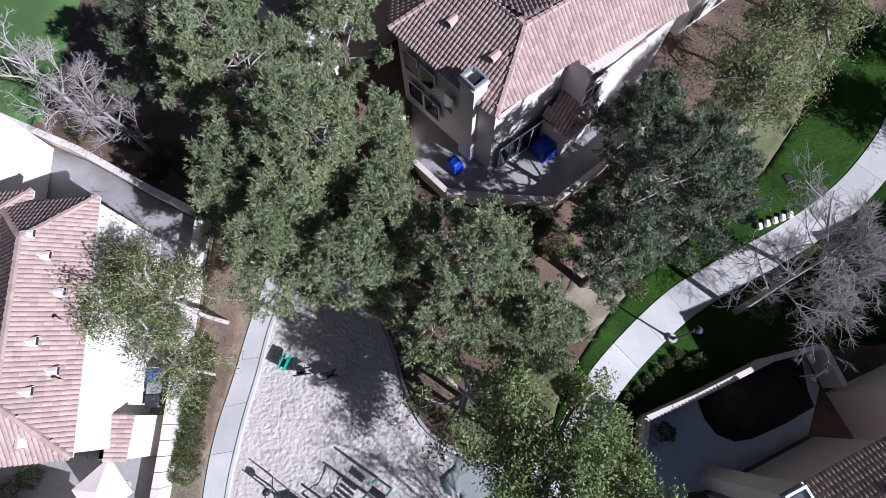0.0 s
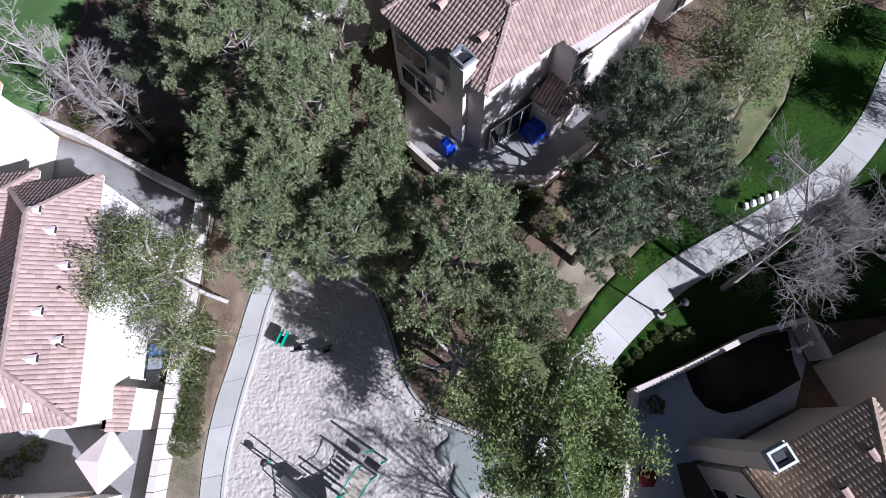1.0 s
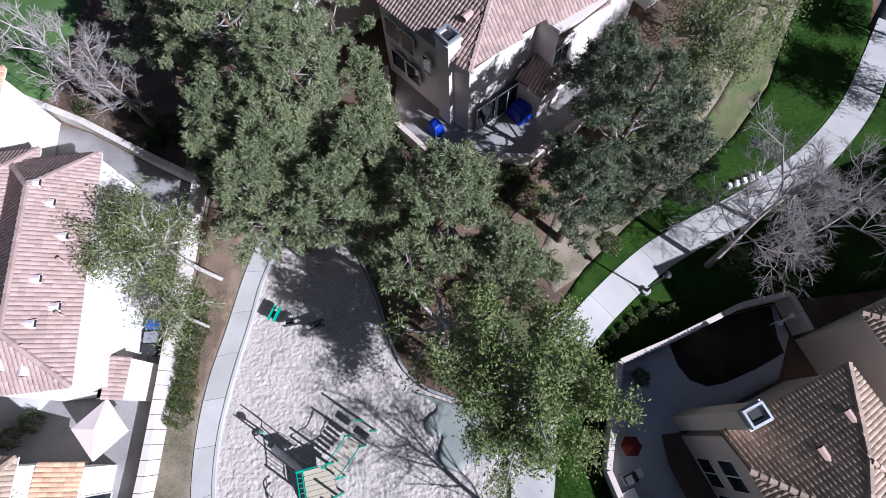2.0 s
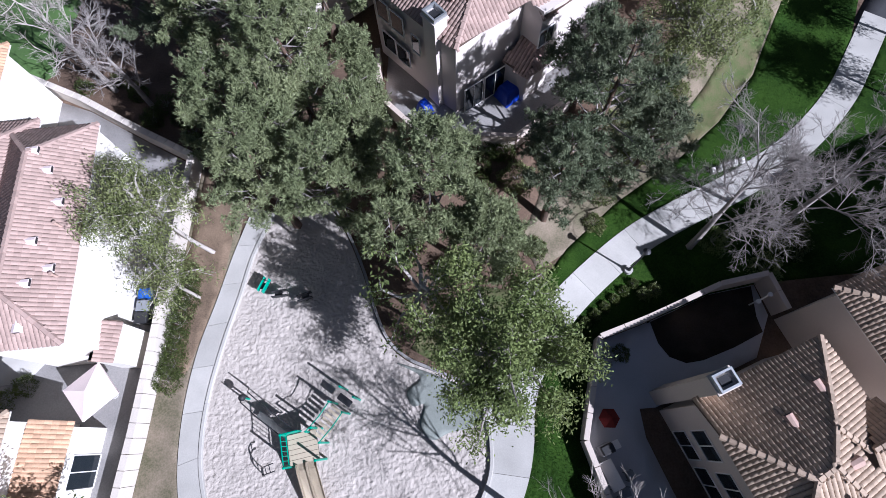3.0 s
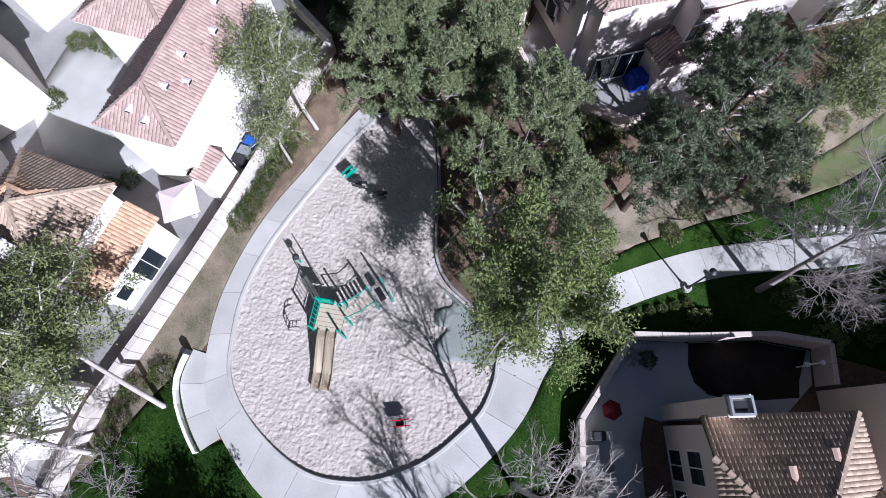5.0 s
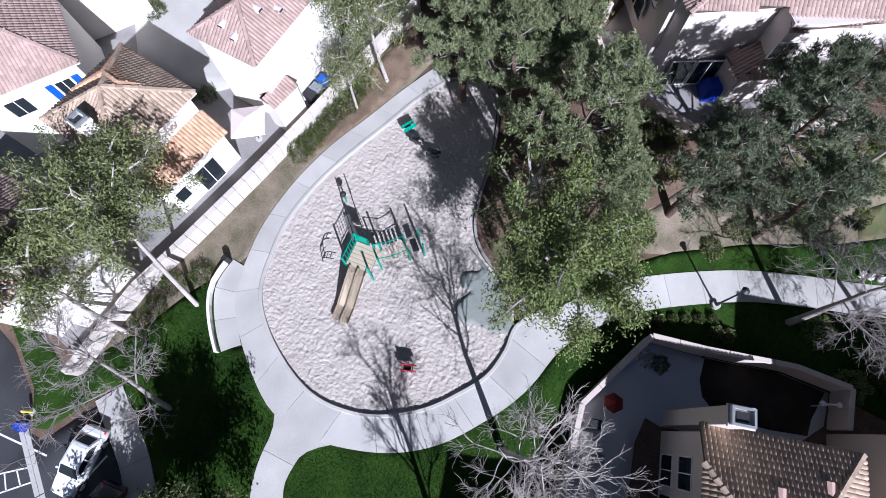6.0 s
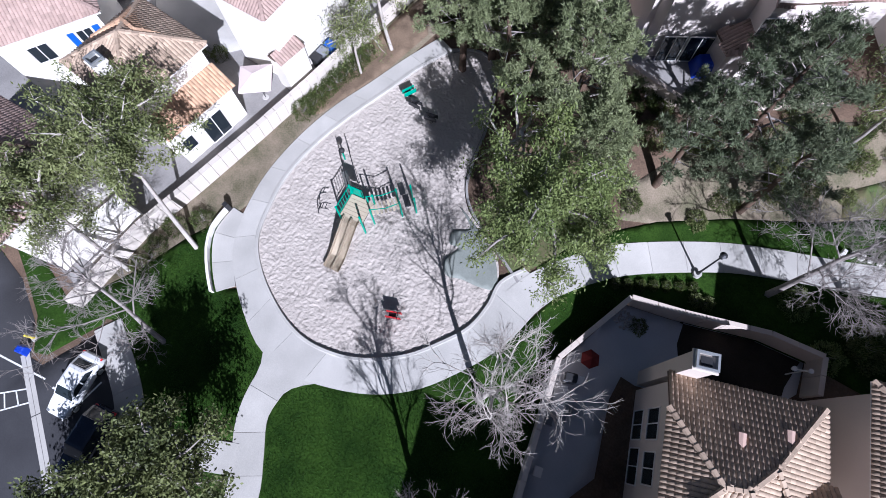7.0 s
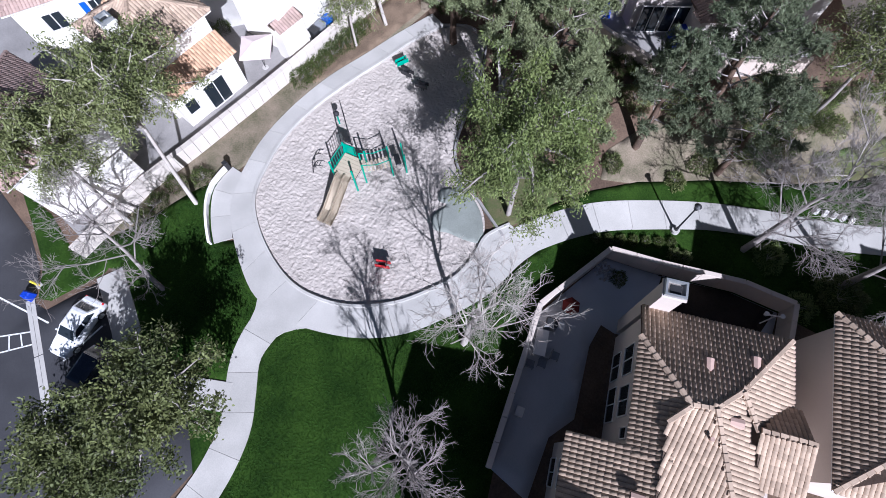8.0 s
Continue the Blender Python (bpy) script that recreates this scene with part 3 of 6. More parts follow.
def ridge_caps(roof, a, b, mat):
    """A row of rounded cap tiles along a ridge or hip."""
    a, b = Vector(a), Vector(b)
    L = (b - a).length
    n = max(1, round(L / 0.36))
    bm = bmesh.new()
    q = (b - a).to_track_quat("Y", "Z").to_matrix().to_4x4()
    for i in range(n):
        t0 = i * L / n
        m = Matrix.Translation(a) @ q @ Matrix.Translation((0, t0, 0.02))
        w = 0.15
        prof = [(-w, -0.02), (-w * 0.6, 0.085), (w * 0.6, 0.085), (w, -0.02)]
        v0 = [bm.verts.new(m @ Vector((x, 0, z + 0.04))) for x, z in prof]
        v1 = [bm.verts.new(m @ Vector((x * 0.85, L / n + 0.06, z))) for x, z in prof]
        for j in range(3):
            bm.faces.new((v0[j], v0[j + 1], v1[j + 1], v1[j]))
        bm.faces.new(v0[::-1])
    bmesh.ops.recalc_face_normals(bm, faces=bm.faces)
    part("ridge_tiles", bm, mat, roof)


def prism(outline, z0, z1):
    bm = bmesh.new()
    f = bm.faces.new([bm.verts.new((x, y, z0)) for x, y in outline])
    r = bmesh.ops.extrude_face_region(bm, geom=[f])
    for v in r["geom"]:
        if isinstance(v, bmesh.types.BMVert):
            v.co.z = z1
    bmesh.ops.recalc_face_normals(bm, faces=bm.faces)
    return bm


def window(house, p, ang, w, h, shutters=None, panes=2):
    """A window on a wall: p its sill's middle, ang the outward direction in degrees."""
    m = pose(p[0], p[1], p[2], 0, 0, ang + 90)
    bm = bmesh.new()
    for s in ((-w / 2 - 0.045, -0.03, -0.05, -w / 2, 0.04, h + 0.045), (w / 2, -0.03, -0.05, w / 2 + 0.045, 0.04, h + 0.045),
              (-w / 2, -0.03, h, w / 2, 0.04, h + 0.045), (-w / 2, -0.06, -0.05, w / 2, 0.04, 0)):
        box(bm, *s)
    for i in range(1, panes):
        box(bm, -w / 2 + i * w / panes - 0.025, -0.045, 0, -w / 2 + i * w / panes + 0.025, 0.04, h)
    fr = part("window", bm, M["trim"], house)
    fr.matrix_basis = m
    for i in range(panes):
        bm = boxes((-w / 2 + i * w / panes + 0.03, -0.02, 0.01, -w / 2 + (i + 1) * w / panes - 0.03, 0.03, h - 0.01))
        part("pane", bm, M["glass"], fr)
    if shutters:
        for sx in (-1, 1):
            bm = boxes((sx * (w / 2 + 0.33) - 0.2, -0.05, -0.05, sx * (w / 2 + 0.33) + 0.2, 0.02, h + 0.05), bevel=0.01)
            part("shutter", bm, shutters, fr)
    return fr


def roof_vent(house, p, ang, mat):
    """A low dormer vent on a roof slope that faces ang."""
    bm = bmesh.new()
    prof = [(-0.24, 0), (-0.17, 0.17), (0, 0.23), (0.17, 0.17), (0.24, 0)]
    a = [bm.verts.new((x, -0.22, z)) for x, z in prof]
    b = [bm.verts.new((x * 0.85, 0.38, max(z, 0.02) * 0.75 + 0.05)) for x, z in prof]
    for i in range(4):
        bm.faces.new((a[i], a[i + 1], b[i + 1], b[i]))
    bm.faces.new(a[::-1])
    bm.faces.new(b)
    bmesh.ops.recalc_face_normals(bm, faces=bm.faces)
    ob = part("roof_vent", bm, mat, house, "painted metal roof vent")
    ob.matrix_basis = pose(*p, 0, 0, ang + 90)
    bm = boxes((-0.17, -0.232, 0.02, 0.17, -0.222, 0.15))
    part("louvre", bm, M["black_plastic"], ob)


def vent_pipe(house, p):
    bm = bmesh.new()
    tube(bm, (0, 0, -0.2), (0, 0, 0.35), 0.06)
    tube(bm, (0, 0, 0.33), (0, 0, 0.4), 0.1)
    part("vent_pipe", bm, M["vent"], house).matrix_basis = pose(*p)


def hip_block(house, o, ang, L, W, z0, ze, rise, wall, tile, over=0.4, singles=0, ends=(True, True)):
    """A rectangular block with walls and a hipped roof. o: a corner; ang: direction of the long side; W to its left. ends: hipped start and end, else gabled."""
    c, s = math.cos(radians(ang)), math.sin(radians(ang))
    at = lambda u, v, z: (o[0] + c * u - s * v, o[1] + s * u + c * v, z)
    part("wall", prism([at(u, v, 0)[:2] for u, v in ((0, 0), (L, 0), (L, W), (0, W))], z0 - 0.4, ze), wall, house)
    roof = part("roof", boxes((-0.01, -0.01, -0.01, 0.01, 0.01, 0.01)), M["deck"], house)
    roof.data.transform(Matrix.Translation(at(L / 2, W / 2, ze)))
    half = W / 2 + over
    zo = ze - 0.05
    zr = ze + rise
    r0 = half - over if ends[0] else -over
    r1 = L - half + over if ends[1] else L + over
    A, B, C, D = at(-over, -over, zo), at(L + over, -over, zo), at(L + over, W + over, zo), at(-over, W + over, zo)
    E, F = at(r0, W / 2, zr), at(r1, W / 2, zr)
    # soffit slab under the eaves
    part("soffit", prism([p[:2] for p in (A, B, C, D)], zo - 0.16, zo - 0.1), M["trim"], roof)
    roof_plane(roof, [A, B, F, E], tile, singles)
    roof_plane(roof, [C, D, E, F], tile)
    if ends[0]:
        roof_plane(roof, [D, A, E], tile, singles)
    if ends[1]:
        roof_plane(roof, [B, C, F], tile)
    for i, end in enumerate(ends):
        if not end:
            g = [(at(0 if i == 0 else L, 0, ze)), (at(0 if i == 0 else L, W, ze)), at(0 if i == 0 else L, W / 2, zr - 0.12)]
            bm = bmesh.new()
            bm.faces.new([bm.verts.new(p) for p in g])
            bmesh.ops.solidify(bm, geom=bm.faces[:], thickness=0.1)
            part("gable", bm, wall, house)
    ridge_caps(roof, E, F, tile)
    if ends[0]:
        ridge_caps(roof, A, E, tile)
        ridge_caps(roof, D, E, tile)
    if ends[1]:
        ridge_caps(roof, B, F, tile)
        ridge_caps(roof, C, F, tile)
    return at


def chimney(house, o, ang, w, d, z0, z1, mat):
    m = pose(o[0], o[1], 0, 0, 0, ang)
    stack = part("chimney", boxes((-w / 2, -d / 2, z0, w / 2, d / 2, z1 - 0.25), (-w / 2 - 0.07, -d / 2 - 0.07, z1 - 0.246, w / 2 + 0.07, d / 2 + 0.07, z1 - 0.1), bevel=0.01), mat, house)
    stack.matrix_basis = m
    bm = boxes((-w / 2, -d / 2, z1 - 0.096, w / 2, -d / 2 + 0.1, z1 + 0.15), (-w / 2, d / 2 - 0.1, z1 - 0.096, w / 2, d / 2, z1 + 0.15),
               (-w / 2, -d / 2 + 0.1, z1 - 0.096, -w / 2 + 0.1, d / 2 - 0.1, z1 + 0.15), (w / 2 - 0.1, -d / 2 + 0.1, z1 - 0.096, w / 2, d / 2 - 0.1, z1 + 0.15))
    part("flue_cap", bm, M["steel"], stack, "bare metal chimney cap")
    part("flue", boxes((-w / 4, -d / 4, z1 - 0.09, w / 4, d / 4, z1 - 0.02)), M["black_plastic"], stack)


# south-east house: block with the chimney, a wing to the west, cross roofs
se = thing("house", pose(0, 0, 0), "two-storey tan stucco house with brown barrel-tile roof", "house")
RA = 26.0
rc, rs = math.cos(radians(RA)), math.sin(radians(RA))
SE = lambda u, v, z: (12.75 + rc * u + rs * v, 5.95 + rs * u - rc * v, z)
part("wall", prism([SE(u, v, 0)[:2] for u, v in ((0.25, 0.25), (7.1, 0.25), (7.1, 6.4), (6.2, 6.4), (6.2, 10.45), (-2.2, 10.45), (-2.2, 6.9), (0.25, 6.9))], -1.3, 4.25), M["stucco_tan"], se)
roof = part("roof", boxes((-0.01, -0.01, -0.01, 0.01, 0.01, 0.01)), M["deck"], se)
roof.data.transform(Matrix.Translation(SE(4, 6, 4.3)))
ZE, ZR = 4.45, 6.1
TB = M["tile_brown"]
RD, RE = (3.05, 4.3), (4.84, 10.4)


def planar(f, *uv):
    return [SE(u, v, f(u, v)) for u, v in uv]


north = lambda u, v: ZE + (v + 0.1) * 0.367
west = lambda u, v: 5.05 + (u + 0.1) * 0.42
wing = lambda u, v: ZE + (u + 2.6) * 0.25
south_w = lambda u, v: ZR + 0.05 - 0.15 * (0.96 * (v - RD[1]) - 0.28 * (u - RD[0]))
south_e = lambda u, v: ZR + 0.05 - 0.42 * (u - RD[0]) - 0.0087 * (v - RD[1])
east = lambda u, v: ZE + (7.1 - u) * 0.455
dorm_n = lambda u, v: 5.5 - (4.6 - v) * 0.62
dorm_s = lambda u, v: 5.5 - (v - 4.6) * 0.42
roof_plane(roof, planar(north, (7.05, -0.1), (-0.1, -0.1), (-0.1, 1.6), (2.05, 4.4), (3.05, 4.3), (4.3, 3.2)), TB, 170)
roof_plane(roof, planar(west, (-0.1, 1.6), (-0.1, 6.9), (1.5, 6.9), (1.3, 5.2), (2.05, 4.4)), TB, 60)
roof_plane(roof, planar(wing, (-2.6, 6.6), (-2.6, 10.4), (1.6, 10.4), (1.5, 6.6)), TB, 70)
roof_plane(roof, planar(south_w, (2.05, 4.45), (1.2, 5.3), (1.15, 8.5), (1.6, 10.4), RE, RD), TB)
roof_plane(roof, planar(south_e, RD, RE, (6.6, 10.4), (5.3, 6.6), (4.35, 3.25)), TB)
roof_plane(roof, planar(east, (7.1, 0.0), (7.1, 4.4), (5.2, 4.6), (4.3, 3.2)), TB)
roof_plane(roof, planar(dorm_n, (7.45, 3.2), (6.6, 3.2), (5.2, 4.6), (7.45, 4.6)), TB)
roof_plane(roof, planar(dorm_s, (5.5, 6.9), (7.5, 6.9), (7.45, 4.6), (5.2, 4.6)), TB)
for f, a, b in ((north, (-0.1, 1.6), (2.05, 4.4)), (north, (7.05, -0.1), (4.3, 3.2)), (north, (4.3, 3.2), RD), (south_w, RD, RE), (north, (2.05, 4.4), RD), (dorm_n, (5.2, 4.6), (7.45, 4.6)),
                (east, (4.3, 3.2), (5.2, 4.6)), (south_w, (2.05, 4.45), (1.2, 5.3))):
    ridge_caps(roof, planar(f, a)[0], planar(f, b)[0], TB)
part("gable", prism([SE(u, v, 0)[:2] for u, v in ((0.25, 1.9), (2.3, 4.6), (4.4, 4.2), (5.0, 7), (5.0, 10.4), (0.25, 10.4))], 4.31, 5.0), M["stucco_tan"], se)
for u, v, z in ((2.95, 2.2, 5.3), (5.1, 1.55, 5.05)):
    roof_vent(se, SE(u, v, z), 90 + RA, M["vent"])
roof_vent(se, SE(0.3, 8.6, 5.55), 180 + RA, M["vent"])
roof_vent(se, SE(4.1, 4.6, 5.75), RA, M["vent"])
vent_pipe(se, SE(2.9, 5.6, 5.9))
chimney(se, SE(0.75, -0.45, 0)[:2], RA, 1.0, 0.8, -1.2, 6.6, M["stucco_tan"])
for v, z, w in ((2.2, 1.7, 1.5), (4.3, 1.7, 1.5), (2.2, -0.6, 1.5), (4.3, -0.6, 1.8)):
    window(se, SE(0.23, v, z), 180 + RA, w, 1.4)
window(se, SE(0.23, 5.9, 2.6), 180 + RA, 0.5, 0.8, panes=1)
for v, z in ((8.4, 1.9), (8.4, -0.7), (11, 1.9), (11, -0.7)):
    window(se, SE(-2.22, v, z), 180 + RA, 1.4, 1.3)
window(se, SE(-1.0, 6.88, 2.0), 90 + RA, 0.9, 1.1, panes=1)

# unseen house south of the yard, added and sized to shade the lawn
ss = thing("house", pose(0, 0, 0), "unseen tan stucco house with hipped brown tile roof, added to shade the lawn", "house")
hip_block(ss, SE(-4.6, 19.0, 0)[:2], RA, 9.4, 5.8, -1.0, 8.2, 2.4, M["stucco_tan"], M["tile_brown"])

# its eastern neighbour
e2 = thing("house", pose(0, 0, 0), "tan stucco neighbour house with hipped brown tile roof", "house")
at = hip_block(e2, (20.3, 11.15), -66.0, 7.2, 9.5, -1.0, 5.1, 2.1, M["stucco_tan"], M["tile_brown"])
window(e2, at(5.6, -0.02, 1.6), 204.0, 1.0, 1.0, panes=1)
roof_vent(e2, at(3.0, 2.2, 5.95), 204.0, M["vent"])
roof_vent(e2, at(1.6, 4.2, 5.7), 114.0, M["vent"])
drape("driveway", [SE(6.4, 7.4, 0)[:2], SE(13, 7.4, 0)[:2], SE(13, 16, 0)[:2], SE(6.4, 16, 0)[:2]], M["concrete"], 0.05, step=1.5, label="pinkish concrete front driveway", category="driveway")

# northern house
nh = thing("house", pose(0, 0, 0), "two-storey beige stucco house with pink barrel-tile roof", "house")
WN = M["stucco_grey"]
part("wall", prism([(-3.5, 27.8), (0.6, 23.75), (1.45, 23.1), (5.1, 26.3), (6.1, 25.35), (7.3, 26.2), (10.9, 29.4), (6, 37), (-3.0, 34)], 1.6, 8.0), WN, nh)
roof = part("roof", boxes((-0.01, -0.01, -0.01, 0.01, 0.01, 0.01)), M["deck"], nh)
roof.data.transform(Matrix.Translation((2, 28, 8)))
R1, R2, R3 = (2.65, 26.55, 9.75), (-0.1, 29.25, 9.75), (8.0, 30.15, 9.75)
E0, E1, E2, E3 = (-3.85, 27.9, 7.95), (0.65, 23.5, 7.95), (1.45, 22.85, 7.95), (11.2, 29.4, 7.95)
roof_plane(roof, [E0, E1, R1, R2], M["tile_pink"])
roof_plane(roof, [E1, E2, R1], M["tile_pink"])
roof_plane(roof, [E2, (5.3, 26.15, 7.95), (6.25, 25.2, 7.7), E3, R3, R1], M["tile_pink"])
roof_plane(roof, [(-3.9, 34, 7.95), E0, R2], M["tile_pink"])
roof_plane(roof, [(6.5, 37.4, 7.95), (-3.9, 34.2, 7.95), R2, R1, R3], M["tile_pink"])
ridge_caps(roof, E2, R1, M["tile_pink"])
ridge_caps(roof, R1, R3, M["tile_pink"])
ridge_caps(roof, R2, R1, M["tile_pink"])
ridge_caps(roof, E0, R2, M["tile_pink"])
chimney(nh, (0.35, 24.15), -48, 1.0, 0.85, 1.8, 9.1, WN)
for p in ((-0.75, 27.4, 8.95), (1.25, 25.4, 8.95)):
    roof_vent(nh, p, 226, M["vent"])
for p in ((4.6, 27.5, 8.95), (8.0, 29.3, 8.9)):
    roof_vent(nh, p, -50, M["vent"])
dx, dy = 0.69, -0.724
for d, z, w in ((0.9, 6.0, 1.0), (2.2, 6.0, 1.0), (1.1, 3.6, 1.1), (2.4, 3.6, 1.1)):
    window(nh, (-3.45 + dx * d - 0.02, 27.5 + dy * d - 0.02, z), 226, w, 1.3, panes=1)
window(nh, (-0.85, 24.76, 5.6), 226, 0.6, 1.2, panes=1)
for d, z, w, h in ((1.3, 2.3, 1.3, 2.0), (2.9, 2.3, 1.5, 2.0)):
    window(nh, (1.45 + 0.79 * d + 0.02, 22.75 + 0.612 * d - 0.02, z), -52, w, h)
window(nh, (6.45 + 0.015, 25.42 - 0.015, 5.7), -48, 1.1, 1.1)
window(nh, (6.45 + 0.015, 25.42 - 0.015, 2.4), -48, 1.0, 1.9)
for d, z in ((1.2, 5.4), (3.6, 5.4)):
    window(nh, (7.2 + 0.774 * d + 0.02, 27.0 + 0.633 * d - 0.02, z), -51, 1.0, 1.2)
low = part("bay_roof", boxes((-0.01, -0.01, -0.01, 0.01, 0.01, 0.01)), M["deck"], nh)
low.data.transform(Matrix.Translation((5.5, 25, 4.9)))
part("bay", prism([(4.3, 25.0), (5.55, 23.95), (6.9, 25.2), (5.7, 26.4)], 1.6, 4.75), WN, nh)
roof_plane(low, [(4.1, 24.9, 4.75), (5.55, 23.7, 4.75), (6.3, 25.7, 5.5), (5.3, 26.1, 5.5)], M["tile_pink"])
roof_plane(low, [(5.55, 23.7, 4.75), (7.15, 25.1, 4.75), (6.3, 25.7, 5.5)], M["tile_pink"])

# houses either side of it
nw = thing("house", pose(0, 0, 0), "beige stucco house with a tiled hip roof", "house")
hip_block(nw, (-13.0, 33.0), -48, 6.5, 8, 2.2, 8.0, 2.2, WN, M["tile_pink"])
ne = thing("house", pose(0, 0, 0), "pale stucco house with porch roofs and tiled hip roof", "house")
at = hip_block(ne, (13.2, 32.4), 39, 9.0, 8, 2.2, 7.6, 2.2, M["stucco_white"], M["tile_brown"])
for u, z in ((1.2, 5.2), (3.6, 5.2), (6.0, 5.2), (1.2, 2.6), (3.6, 2.6), (6.0, 2.6)):
    window(ne, at(u, -0.02, z), -51, 1.2, 1.4)

# western houses
w1 = thing("house", pose(0, 0, 0), "white stucco house with long pink barrel-tile roof", "house")
at = hip_block(w1, (-16.6, 7.7), 97.3, 11.6, 4.4, 0, 6.1, 1.36, M["stucco_white"], M["tile_pink"], over=0.2)
W1 = at
for u, v in ((2.6, 1.3), (4.7, 1.35), (8.6, 1.3), (3.4, 0.6), (6.9, 0.7), (9.6, 1.9)):
    roof_vent(w1, at(u, v, 6.07 + (v + 0.2) * 0.567), 7.3, M["canvas"])
for u, v in ((0.9, 2.6), (0.6, 1.6)):
    roof_vent(w1, at(u, v, 6.07 + (u + 0.2) * 0.567), -82.7, M["canvas"])
for u, v in ((5.6, 0.5), (3.0, 0.3)):
    vent_pipe(w1, at(u, v, 6.2 + (v + 0.2) * 0.567))
porch = part("porch", boxes((-17.3, 7.2, -0.2, -16.0, 9.2, 2.85)), M["stucco_white"], w1)
pr = part("porch_roof", boxes((-17.3, 7.15, 2.75, -16.6, 9.25, 2.85)), M["deck"], w1)
roof_plane(pr, [(-15.95, 7.1, 2.9), (-15.95, 9.3, 2.9), (-16.75, 9.3, 3.25), (-16.75, 7.1, 3.25)], M["tile_pink"])
window(w1, at(7.5, -0.02, 1.2), 7.3, 1.2, 1.2)
ex = thing("house", pose(0, 0, 0), "white stucco house with tan tile roof beyond the yard wall", "house")
hip_block(ex, (-25.6, 20.3), 97, 5.0, 9, 0, 5.2, 2.0, M["stucco_white"], M["tile_orange"])
w1n = thing("house", pose(0, 0, 0), "rear wing of a white house with pink tile hip", "house")
hip_block(w1n, (-21.1, 13.4), 97, 6.0, 5.6, 0, 5.9, 1.3, M["stucco_white"], M["tile_pink"])

w2 = thing("house", pose(0, 0, 0), "white stucco house with weathered tan tile roof", "house")
at2 = hip_block(w2, (-18.55, -1.2), 93, 5.3, 5.2, 0, 5.45, 1.6, M["stucco_white"], M["tile_brown"])
part("lean_to", boxes((-18.5, -1.0, -0.2, -17.25, 3.95, 2.95)), M["stucco_white"], w2)
lt = part("lean_to_roof", boxes((-18.5, -1.0, 2.85, -17.6, 3.95, 2.95)), M["deck"], w2)
roof_plane(lt, [(-17.05, -1.15, 3.0), (-17.05, 4.15, 3.0), (-18.6, 4.15, 3.75), (-18.6, -1.15, 3.75)], M["tile_orange"])
window(w2, (-17.23, 1.8, 0.1), 0, 1.6, 2.0)
window(w2, (-17.23, -0.2, 1.0), 0, 0.8, 1.0, panes=1)
chimney(w2, (-20.4, -0.7), 0, 0.8, 0.8, 4.0, 7.3, M["stucco_white"])
hip_block(w2, (-19.8, 3.4), 180, 3.8, 2.6, 0, 5.6, 1.1, M["stucco_white"], M["tile_orange"])
w3 = thing("house", pose(0, 0, 0), "white stucco house with brown tile roof and blue shutters", "house")
at3 = hip_block(w3, (-28.4, -4.0), 66, 6.2, 6.5, 0, 5.6, 1.8, M["stucco_white"], M["tile_pink"])
window(w3, at3(4.9, -0.02, 3.3), -24, 0.9, 1.2, shutters=M["blue"])
window(w3, at3(2.0, -0.02, 3.3), -24, 1.2, 1.2)
w4 = thing("house", pose(0, 0, 0), "white stucco house with pink tile roof under trees", "house")
hip_block(w4, (-17.3, -10.8), 100, 6.0, 7.0, 0, 5.3, 1.8, M["stucco_white"], M["tile_pink"])
part("lean_to", boxes((-17.0, -9.4, -0.2, -16.2, -5.4, 2.6), bevel=0.02), M["stucco_white"], w4)
w5 = thing("house", pose(0, 0, 0), "white stucco house with pink tile roof across the court", "house")
hip_block(w5, (-33.6, 2.4), 66, 7.0, 6.5, 0, 5.6, 1.9, M["stucco_white"], M["tile_pink"])
w6 = thing("house", pose(0, 0, 0), "white stucco house with red tile roof across the court", "house")
hip_block(w6, (-35.5, 13.5), 80, 8.0, 7.5, 0, 5.6, 1.9, M["stucco_white"], M["tile_orange"])
drape("yard", [(-15.5, -11.0), (-15.65, -6.0), (-15.45, -2.0), (-15.3, 3.5), (-15.3, 8.0), (-15.4, 12.6), (-15.55, 20.2), (-19.2, 22.0), (-23.8, 24.4), (-27.5, 25.6), (-46, 22), (-48, -8), (-22, -11)], M["gutter"], 0.04, step=1.5,
      label="grey paved side yards behind the wall", category="yard")
drape("driveway", [(-32.5, 8.0), (-28.5, 5.0), (-22.5, 6.3), (-21.3, 8.0), (-22.0, 10.5), (-25.5, 15), (-33.5, 14)], M["concrete"], 0.06, step=1.5, label="pale concrete shared driveway", category="driveway")

# unseen house, added so that its shadow covers the eastern lawn and path
e3 = thing("house", pose(0, 0, 0), "unseen tan stucco house with brown tiled hip roof, added to shade lawn and path", "house", "houses")
hip_block(e3, (29.7, 15.7), -66.0, 7.2, 9.0, -1.0, 5.8, 2.1, M["stucco_tan"], M["tile_brown"])


